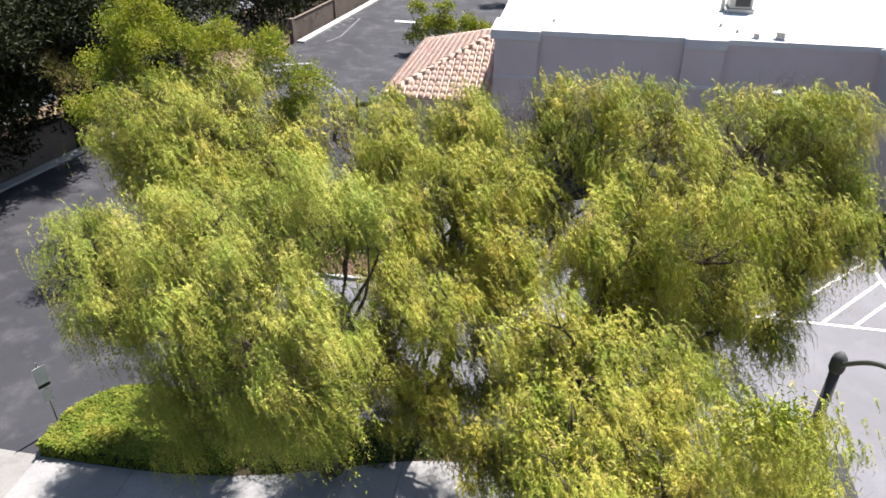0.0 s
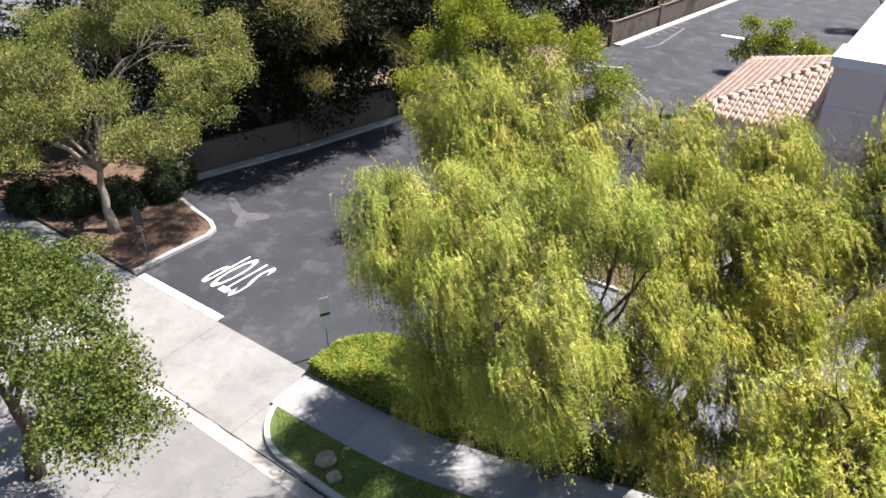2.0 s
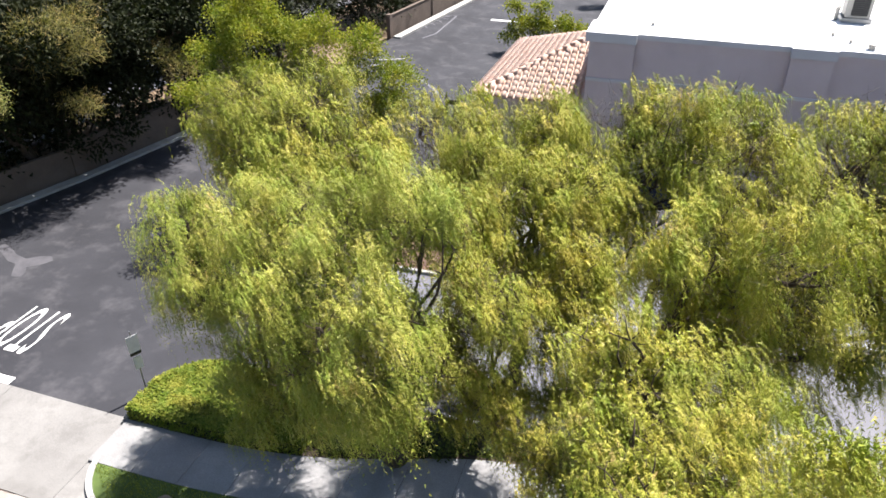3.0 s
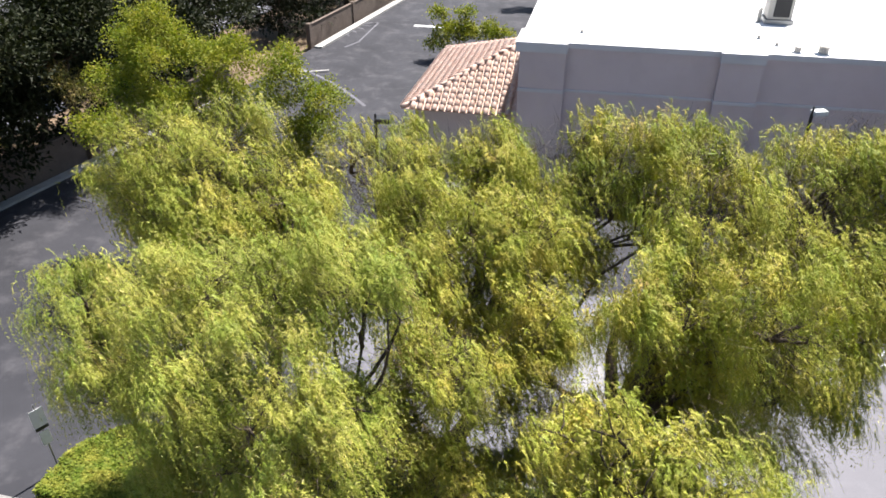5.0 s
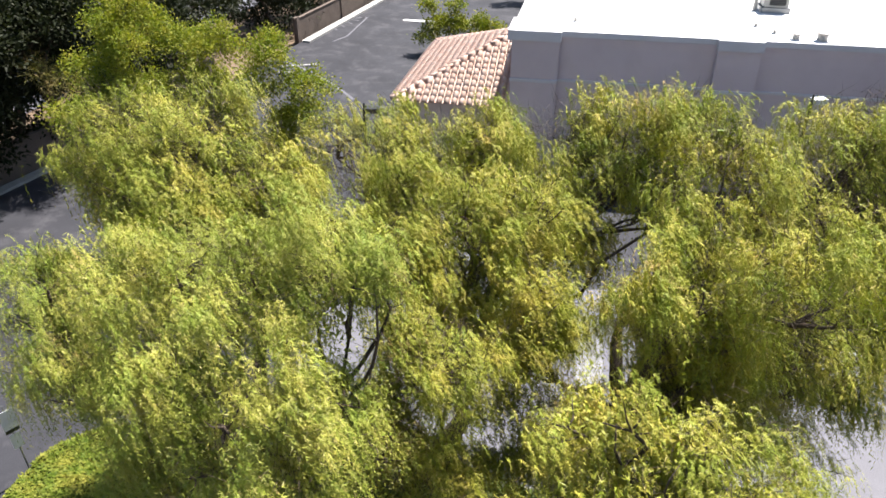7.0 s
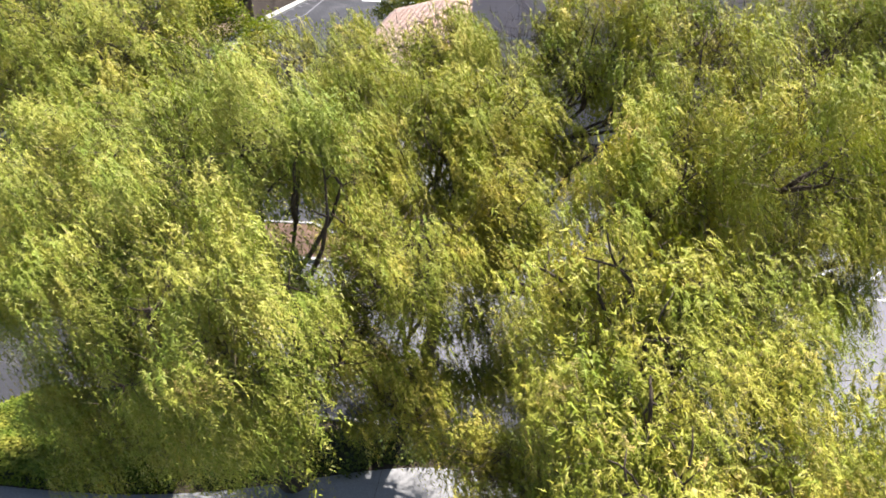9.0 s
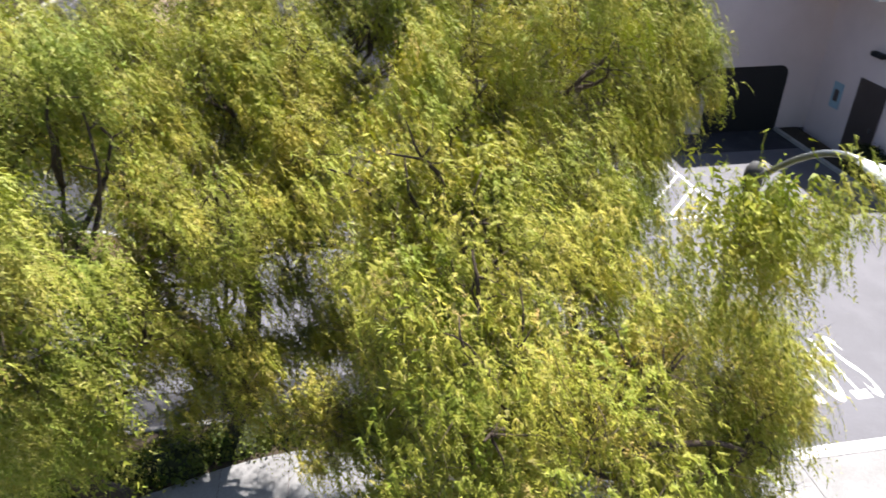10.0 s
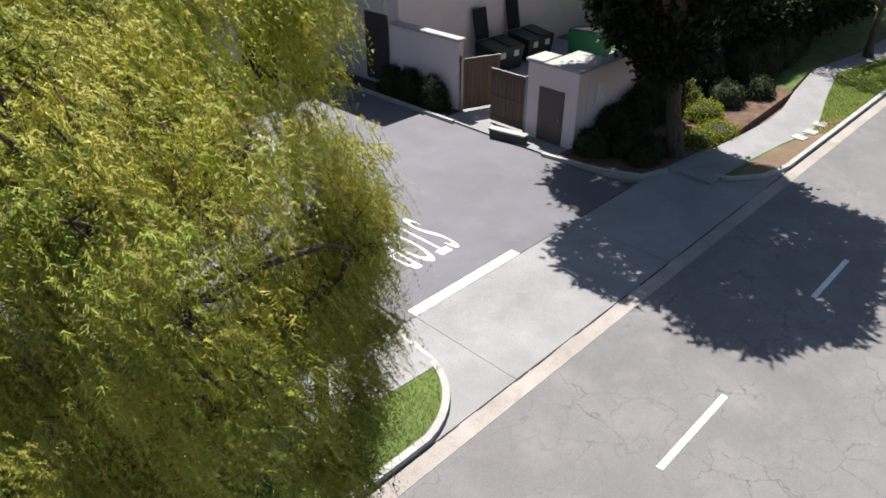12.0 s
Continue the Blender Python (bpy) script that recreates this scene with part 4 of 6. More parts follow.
hd = tube([(hx, hy + 0.1, hz), (hx + 0.01, hy - 0.1, hz), (hx + 0.02, hy - 0.35, hz - 0.01), (hx + 0.03, hy - 0.6, hz - 0.02), (hx + 0.035, hy - 0.72, hz - 0.03)], [0.055, 0.10, 0.165, 0.14, 0.04], 14)
hd.transform(Matrix.Translation((0, 0, hz)) @ Matrix.Diagonal((1, 1, 0.62, 1)) @ Matrix.Translation((0, 0, -hz)))
hp = part("lamp_head", hd, M_LAMPHEAD, sl, "pale grey lamp head", smooth=True)
part("photocell", tube([(hx + 0.02, hy - 0.3, hz + 0.07), (hx + 0.02, hy - 0.3, hz + 0.16)], [0.045, 0.04], 10), M_BLACK, hp)


def lot_lamp(x, y, z, turn, mat):
    t = thing("parking_lamp", (x, y, 0), "dark square parking lot lamp on a pole", "lamp post", "parking lamps")
    part("pole", tube([(x, y, -0.05), (x, y, z)], [0.09, 0.07], 10), M_BLACK, t)
    h = box(-0.3, 0.3, -0.2, 0.2, -0.1, 0.1, 0.02)
    h.transform(pose(x + 0.3 * math.cos(radians(turn)), y + 0.3 * math.sin(radians(turn)), z, 0, 0, turn))
    part("lamp_head", h, mat, t)
    c = tube([(x, y, z), (x, y, z + 0.28)], [0.05, 0.04], 8)
    part("photocell", c, M_BLACK, t)


lot_lamp(8.55, 32.2, 5.35, 20, M_LAMPHEAD)
lot_lamp(-9.1, 27.9, 5.25, 10, M_BLACK)


def sign_post(x, y, h, plates, label, turn=12):
    t = thing("sign_post", (x, y, 0), label, "sign")
    part("post", tube([(x, y, -0.1), (x, y, h)], [0.025, 0.025], 8), M_STEEL, t)
    for z0, z1, w, mat in plates:
        p = box(-w / 2, w / 2, -0.042, -0.03, z0, z1, 0.003)
        p.transform(pose(x, y, 0, 0, 0, turn))
        part("sign_plate", p, mat, t)


sign_post(-14.25, 12.88, 2.5, [(1.74, 2.35, 0.36, M_SIGN), (1.62, 1.73, 0.34, M_BLACK), (1.08, 1.56, 0.26, M_SIGN)], "grey metal sign post with plates seen from behind", 62)
sign_post(-24.8, 12.95, 2.4, [(1.5, 2.3, 0.5, M_POLE)], "weathered sign post in the mulch bed")
cab = thing("utility_cabinet", (13.2, 30.2, 0), "pale blue utility cabinet by the wall", "cabinet")
part("body", box(12.75, 13.42, 29.75, 30.15, 0, 1.08, 0.03), M_BLUE, cab)
part("cabinet_lid", box(12.71, 13.46, 29.71, 30.19, 1.08, 1.13, 0.015), M_BLUE, cab)


# ---------- low planting ----------
def low_planting(name, seed, mounds, per_m2, leaf, mat, label, category="hedge", count=10, spread=0.07, soil=None):
    rng = np.random.default_rng(seed)
    c = np.mean([m[:3] for m in mounds], axis=0)
    t = thing(name, (c[0], c[1], 0), label, category)
    core = bmesh.new()
    for m in mounds:
        k = bmesh.new()
        bmesh.ops.create_icosphere(k, subdivisions=3, radius=1.0, matrix=Matrix.LocRotScale(m[:3], None, (m[3] * 0.9, m[4] * 0.9, m[5] * 0.9)))
        join(core, k)
    part("shade_core", core, soil or M_SHRUB_CORE, t)
    part("leaves", quads("leaves", clump_leaves(rng, mounds, per_m2, count, spread, leaf, -0.2, 2.5, 0.9, flat=True), mat), None, t)
    return t


def clipped_hedge(name, seed, outline, height, n_top, per_m, leaf, mat, label):
    """A flat-topped clipped mass: a block in a dark inner-shade colour with leaves lying on its top and standing on its
    sides.
    """
    rng = np.random.default_rng(seed)
    c = np.mean(outline, axis=0)
    t = thing(name, (c[0], c[1], 0), label, "hedge")
    part("shade_core", prism(outline, 0.0, height - 0.05), M_SHRUB_CORE, t)
    o = np.array(outline)
    nx = np.roll(o, -1, axis=0)
    p = np.stack([rng.uniform(o[:, 0].min(), o[:, 0].max(), n_top * 2), rng.uniform(o[:, 1].min(), o[:, 1].max(), n_top * 2)], 1)
    inside = np.zeros(len(p), bool)
    for a, b in zip(o, nx):
        cross = (a[1] > p[:, 1]) != (b[1] > p[:, 1])
        inside ^= cross & (p[:, 0] < (b[0] - a[0]) * (p[:, 1] - a[1]) / (b[1] - a[1] + 1e-12) + a[0])
    p = p[inside]
    bumps = 0.035 * np.sin(p[:, 0] * 3.3 + seed) * np.sin(p[:, 1] * 3.9) + 0.03 * np.sin(p[:, 0] * 7.1) * np.sin(p[:, 1] * 6.3 + 1)
    top = np.column_stack([p, height + bumps + rng.normal(size=len(p)) * 0.02])
    way = rng.normal(size=(len(top), 3)) * (1, 1, 0.25)
    out = [leaves(rng, top, way, leaf[0] * rng.uniform(0.7, 1.3, len(top)), leaf[1], np.array((0, 0, 1.6)))]
    for a, b in zip(o, nx):
        ln = np.linalg.norm(b - a)
        k = int(ln * per_m) + 1
        u = rng.random((k, 1))
        q = np.column_stack([a + (b - a) * u, rng.uniform(0.02, height, k)])
        face = np.array(((b - a)[1], -(b - a)[0], 0)) / max(ln, 1e-6)
        q = q + face * rng.uniform(-0.02, 0.05, (k, 1))
        out.append(leaves(rng, q, rng.normal(size=(k, 3)) + face * 0.5, leaf[0] * rng.uniform(0.7, 1.3, k), leaf[1], face * 1.4))
    part("leaves", quads("leaves", np.concatenate(out), mat), None, t)
    return t


# solid cores in a dark colour that stands in for shade among the twigs
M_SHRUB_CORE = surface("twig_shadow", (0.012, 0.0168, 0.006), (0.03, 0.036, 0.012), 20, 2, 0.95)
HEDGE = [(float(x), walk_outer(x) + 1.76) for x in np.linspace(-13.98, -8.3, 16)] + [(-8.3, 14.5)] + arc(-12.05, 12.6, 1.98, 92, 178, 10)
clipped_hedge("hedge", 3, HEDGE, 0.5, 12000, 300, (0.09, 0.066), M_HEDGE, "bright green clipped groundcover mass beside the drive")
for i in range(9):
    low_planting("groundcover_clump", 60 + i, [(-7.4 + 1.35 * i, walk_outer(-7.4 + 1.35 * i) + 2.4 + 0.1 * math.sin(i * 2.1), 0.05, 0.85, 0.62, 0.45 + 0.1 * math.sin(i * 1.7))], 45, (0.105, 0.07), M_STREET, "green groundcover clump in the shaded bed under the trees", "groundcover")
low_planting("hedge", 4, [(6.6, 13.2, 0.1, 1.5, 1.2, 0.7), (5.0, 13.4, 0.1, 1.5, 1.3, 0.7)], 60, (0.085, 0.06), M_HEDGE, "green groundcover mound at the bed's end")
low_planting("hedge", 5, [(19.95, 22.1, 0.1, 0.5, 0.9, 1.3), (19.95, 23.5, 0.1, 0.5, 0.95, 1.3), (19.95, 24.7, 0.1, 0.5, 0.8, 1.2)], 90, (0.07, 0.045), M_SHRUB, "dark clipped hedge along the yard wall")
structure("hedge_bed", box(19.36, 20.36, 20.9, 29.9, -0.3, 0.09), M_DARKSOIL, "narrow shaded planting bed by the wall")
structure("hedge_bed_curb", box(19.2, 19.355, 20.2, 29.9, -0.3, 0.14), M_CURB, "concrete curb of the wall bed", "curb")
sb = [(19.42, 15.1), (19.7, 13.2), (20.3, 11.85), (23.0, 11.6), (27, 11.3), (33, 11.6), (33, 15.1)]
structure("shrub_bed", prism(sb, -0.3, 0.09), M_MULCH, "brown mulch bed under dark shrubs", "planting bed")
sbc = thing("shrub_bed_curb", (19.7, 13.3, 0), "concrete curb of the shrub bed", "curb", kind="structure")
ln = [(19.35, 15.6), (19.4, 15.1), (19.7, 13.2), (20.25, 11.95), (21.3, 11.6)]
part("curb_run", ribbon(ln, offset_line(ln, -0.16), -0.3, 0.13), M_CURB, sbc)
for x, y, r, h, mt, lb in ((20.7, 14.3, 0.75, 0.9, M_SHRUB, "dark rounded shrub"), (21.6, 13.4, 0.8, 0.9, M_SHRUB, "dark rounded shrub"), (22.3, 14.5, 0.9, 1.3, M_SHRUB, "dark rounded shrub"), (23.8, 14.5, 0.9, 1.5, M_SHRUB, "dark rounded shrub"), (21.2, 12.5, 0.6, 0.6, M_SHRUB, "dark rounded shrub"), (22.1, 12.6, 0.6, 0.7, M_SHRUB, "dark rounded shrub"), (25.5, 14.4, 0.9, 1.3, M_SHRUB, "dark rounded shrub"), (26.9, 13.0, 0.85, 0.75, M_FAIR, "clipped yellow-green shrub"), (24.4, 12.0, 0.75, 0.4, M_FAIR, "clipped yellow-green shrub"), (25.8, 11.85, 0.85, 0.4, M_FAIR, "clipped yellow-green shrub"), (27.4, 14.2, 0.7, 1.3, M_OLIVE, "olive shrub under the tree"), (29.2, 13.2, 0.9, 1.0, M_SHRUB, "dark rounded shrub"), (31.2, 12.6, 0.8, 0.9, M_SHRUB, "dark rounded shrub"), (26.2, 14.7, 0.7, 1.5, M_SHRUB, "dark rounded shrub"), (28.3, 14.7, 0.8, 1.6, M_SHRUB, "dark rounded shrub"), (30.2, 14.5, 0.9, 1.6, M_SHRUB, "dark rounded shrub"), (32.2, 14.0, 1.0, 1.8, M_SHRUB, "tall dark shrub"), (24.8, 14.7, 0.7, 2.0, M_SHRUB, "tall dark shrub"), (34.2, 13.7, 1.0, 1.8, M_SHRUB, "tall dark shrub"), (36.4, 13.8, 1.0, 1.8, M_SHRUB, "tall dark shrub"), (38.6, 14.2, 1.1, 1.9, M_SHRUB, "tall dark shrub")):
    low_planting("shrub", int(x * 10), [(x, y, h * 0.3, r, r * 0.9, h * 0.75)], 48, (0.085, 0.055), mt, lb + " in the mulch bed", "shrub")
far_walk_out = [(21.4, 9.9), (24.0, 9.75), (26.5, 9.5), (28.5, 9.0 + 0.15), (30.2, 9.4), (33, 10.15), (37.2, 11.1), (41.6, 10.25), (60, 9.8)]
far_walk_in = [(21.4, 11.55), (23.6, 11.25), (26.5, 11.0), (28.5, 10.9), (30.2, 11.0), (33, 11.55), (37, 12.15), (42, 11.5), (60, 11.1)]
structure("far_footpath", ribbon(far_walk_in, far_walk_out, -0.3, 0.10), M_CONC, "sunlit concrete footpath curving along the street", "footpath")
structure("far_verge", prism([(21.9, 9.95), (22.5, 9.45), (23.3, 8.9), (24.6, 8.63), (60, 8.63)] + [(p[0], p[1] - 0.004) for p in far_walk_out[:0:-1]], -0.3, 0.085), M_TURF, "grass verge by the street")
for i, (x, y, w, d) in enumerate(((27.6, 9.36, 0.5, 0.55), (28.5, 9.25, 0.55, 0.5), (29.6, 9.3, 0.6, 0.5))):
    q = box(-w / 2, w / 2, -d / 2, d / 2, 0.0, 0.125, 0.015)
    q.transform(pose(x, y - 0.1, 0, 0, 0, 8 * (i - 1)))
    tagged(part("stepping_slab", q, M_CURB), "pale concrete stepping slab in the verge", "slab", "stepping slabs")
structure("bare_verge", prism([(22.6, 9.45), (23.3, 8.95), (24.6, 8.66), (31.2, 8.66), (30.4, 9.3), (28.6, 9.02), (26.5, 9.4), (24.0, 9.66)], -0.2, 0.089), M_SOIL, "bare brown soil of the verge", "soil")
structure("far_lawn", prism([(33, 11.7), (37, 12.25), (42, 11.6), (60, 11.2), (60, 25), (33, 25)], -0.3, 0.08), M_TURF, "grass beyond the shrubs")


def grass(name, seed, n, area, label):
    """Grass blades scattered over an area test."""
    rng = np.random.default_rng(seed)
    (x0, x1, y0, y1), test, z = area
    p = np.stack([rng.uniform(x0, x1, n * 2), rng.uniform(y0, y1, n * 2), np.full(n * 2, z)], 1)
    p = p[[test(a, b) for a, b, _ in p]][:n]
    way = rng.normal(size=(len(p), 3)) * (0.5, 0.5, 0.1) + (0, 0, 1)
    me = quads(name, leaves(rng, p, way, 0.09 * rng.uniform(0.6, 1.3, len(p)), 0.015), M_GRASS)
    return tagged(part(name, me, None), label, "grass", kind="stuff")


def in_lawn(x, y):
    low = 8.66 + max(0, (-10.9 - x)) ** 2 * 0.16 + max(0, x - 6.0) ** 2 * 0.32
    return low < y < walk_outer(x) - 0.02


for x, y, r, h in ((-31.0, 13.4, 1.2, 1.6), (-29.4, 14.8, 1.1, 1.5), (-32.6, 12.2, 1.1, 1.4), (-28.9, 16.6, 1.0, 1.4), (-29.6, 18.0, 0.9, 1.3)):
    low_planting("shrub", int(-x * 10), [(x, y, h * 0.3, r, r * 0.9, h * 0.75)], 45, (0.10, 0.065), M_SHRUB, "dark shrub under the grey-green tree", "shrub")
grass("lawn_grass", 1, 24000, ((-13.6, 8.0, 8.6, 12.1), in_lawn, 0.085), "mown green grass of the street strip")
grass("verge_grass", 2, 18000, ((28.6, 46, 8.66, 11.0), lambda x, y: y < np.interp(x, [p[0] for p in far_walk_out], [p[1] for p in far_walk_out]) - 0.03, 0.085), "mown green grass of the verge")


def boulder(x, y, r, seed):
    bm = bmesh.new()
    bmesh.ops.create_icosphere(bm, subdivisions=3, radius=r)
    for v in bm.verts:
        v.co *= 1 + 0.28 * noise.noise(v.co * 1.6 / r * 0.6 + Vector((seed, 0, 0)))
        v.co.z *= 0.6
    bm.transform(Matrix.Translation((x, y, 0.12)))
    tagged(part("boulder", bm, M_ROCK, smooth=True), "rounded tan boulder on the grass strip", "rock", "boulders")


boulder(-10.9, 9.3, 0.32, 1)
boulder(-10.3, 9.0, 0.22, 5)

# ---------- trees ----------
# big weeping pepper trees; mounds: centre x y z, half widths x y z, fullness
def pepper(seed, base, fork, mounds, per_m2, strands, leaf, label, flowers=0.0, count=14, length=0.8, radius=0.24, leaf_mat=None, back=1.0, fan=0.32, coarse=1.5, bough=0.62, core=1.0):
    rng = np.random.default_rng(seed)
    heap = []
    for m in mounds:
        m = np.array(m if len(m) > 6 else (*m, 1.0), dtype=float)
        heap.append(np.concatenate([m[:3], m[3:6] * 0.86, m[6:]]))
        for k in range(4):
            d = unit(rng.normal(size=3) + (0, -0.15, 0.35))
            r = rng.uniform(0.3, 0.48) * m[3:6].mean()
            heap.append(np.concatenate([m[:3] + d * m[3:6] * rng.uniform(0.6, 0.85), (r, r, r * 0.85), m[6:]]))
    crest, out, reach = tuft_points(rng, heap, per_m2)
    rear = (out[:, 1] > 0.45) & (out[:, 2] < 0.6)
    c = np.concatenate([weeping_tufts(rng, crest[~rear], out[~rear], reach[~rear], strands, count, length, leaf, fan),
                        weeping_tufts(rng, crest[rear], out[rear], reach[rear], strands * 0.55, int(count * 0.6), length, (leaf[0] * 1.6, leaf[1] * 1.8), fan)])
    full = [m for m in mounds if len(m) < 7 or m[6] > 0.7]
    low = [(m[0], m[1] + 0.25, m[2] - 0.25 * m[5], *[v * 0.62 for v in m[3:6]]) for m in full]
    p, o, w = tuft_points(rng, low, 4.5 * back, -1.0)
    fill = weeping_tufts(rng, p, o, 1.0, 12, 12, 0.75, (leaf[0] * 1.35, leaf[1] * coarse), 0.4, 0.2)
    # oversized leaves hidden deep in each mound, added to block the sun
    deep = [(m[0], m[1] + 0.2, m[2] - 0.2 * m[5], *[v * 0.36 for v in m[3:6]]) for m in full]
    p, o, w = tuft_points(rng, deep, 4.0 * core, -1.0)
    heart = weeping_tufts(rng, p, o, 1.0, 14, 8, 0.42, (leaf[0] * 1.7, leaf[1] * 4.0), 0.4, 0.16)
    tip = (out[:, 2] > 0.15) & (np.sin(crest[:, 0] * 1.1 + seed) + np.sin(crest[:, 1] * 1.3) + rng.normal(size=len(crest)) > 2.4 - 4.5 * flowers)
    fl = weeping_tufts(rng, crest[tip] + out[tip] * 0.06, out[tip], 1.0, 20, 12, 0.36, (leaf[0] * 0.6, leaf[1] * 1.15), 0.6, 0.12) if flowers else None
    fine = bare_twigs(rng, [(*m[:3], *[v * 0.8 for v in m[3:6]]) for m in mounds], 190, (leaf[0] * 2, leaf[0] * 6.5), leaf[0] * 0.14)
    boughs = [m[:6] for m in mounds if m[2] > 5.3 and max(m[3:6]) > 0.75 and (len(m) < 7 or m[6] > 0.6)]
    return tree("pepper_tree", seed + 50, base, fork, boughs, np.concatenate([c, fill, heart]), leaf_mat or M_PEPPER, M_BARK, label, radius, 5, fl, M_PEPPER_DRY, group="pepper trees", fine=fine, only=boughs, bough=bough)


PEPPER = "weeping pepper tree with feathery yellow-green leaves, over the bed"
A = [(-9.0, 10.3, 8.3, 1.3, 1.3, 1.2), (-6.7, 10.1, 9.1, 1.6, 1.5, 1.2), (-4.6, 9.8, 9.7, 1.5, 1.4, 1.2), (-3.6, 10.1, 9.8, 0.9, 0.9, 0.9), (-8.4, 9.7, 7.5, 1.4, 1.2, 0.9), (-6.2, 9.2, 8.2, 1.4, 1.2, 0.9),
     (-4.1, 8.1, 8.6, 1.1, 1.0, 1.1), (-3.9, 8.3, 7.4, 1.0, 0.8, 0.9), (-5.5, 8.8, 7.2, 1.2, 1.0, 1.0), (-4.2, 8.7, 6.5, 0.9, 0.8, 0.8), (-6.6, 11.6, 8.2, 1.8, 1.4, 1.2), (-8.5, 11.6, 8.0, 1.3, 1.2, 1.0),
     (-7.7, 9.5, 5.2, 0.7, 0.7, 0.9, 1.2), (-7.0, 10.4, 4.1, 0.9, 0.8, 0.6, 0.8), (-6.8, 9.6, 5.2, 1.0, 0.8, 1.1, 1.4), (-7.6, 9.4, 4.2, 0.55, 0.55, 0.7, 0.9), (-5.2, 9.4, 5.5, 0.9, 0.7, 0.8, 1.0), (-7.4, 9.8, 6.2, 1.2, 0.9, 0.9, 1.2),
     (-6.0, 10.0, 4.4, 0.9, 0.8, 0.7, 1.0), (-4.4, 9.6, 5.2, 0.8, 0.7, 0.6, 0.8), (-3.5, 9.0, 8.2, 0.7, 0.7, 1.1, 0.9), (-3.2, 9.6, 7.0, 0.6, 0.6, 0.9, 0.8)]
B = [(-9.5, 13.8, 10.0, 1.4, 1.3, 1.0), (-8.0, 13.9, 9.9, 1.2, 1.2, 0.9), (-9.8, 13.5, 9.0, 1.3, 1.2, 0.8), (-8.0, 13.1, 9.2, 1.4, 1.2, 0.7), (-6.7, 14.0, 9.1, 1.4, 1.3, 0.8), (-9.9, 15.0, 8.8, 1.4, 1.3, 1.1),
     (-8.0, 15.0, 8.2, 1.6, 1.2, 1.1), (-10.2, 14.4, 7.8, 0.9, 0.9, 0.8, 0.8), (-8.6, 14.2, 7.7, 1.2, 1.0, 0.9, 0.7), (-6.0, 13.6, 8.2, 1.1, 1.0, 0.9, 0.8), (-8.9, 13.8, 9.3, 1.66, 1.56, 1.38, 0.6), (-7.2, 14.8, 8.8, 1.38, 1.29, 1.1, 0.6),
     (-10.2, 15.0, 8.0, 1.2, 1.1, 0.92, 0.6), (-8.2, 15.4, 7.7, 1.47, 1.2, 1.1, 0.6), (-8.4, 15.2, 10.0, 1.2, 1.1, 0.92, 0.6), (-9.6, 14.6, 6.7, 1.01, 0.92, 0.92, 0.52), (-8.4, 14.6, 6.3, 1.01, 0.92, 0.92, 0.52), (-10.6, 15.4, 7.2, 0.74, 0.74, 0.74, 0.45),
     (-7.2, 14.4, 6.8, 0.92, 0.83, 0.92, 0.45)]
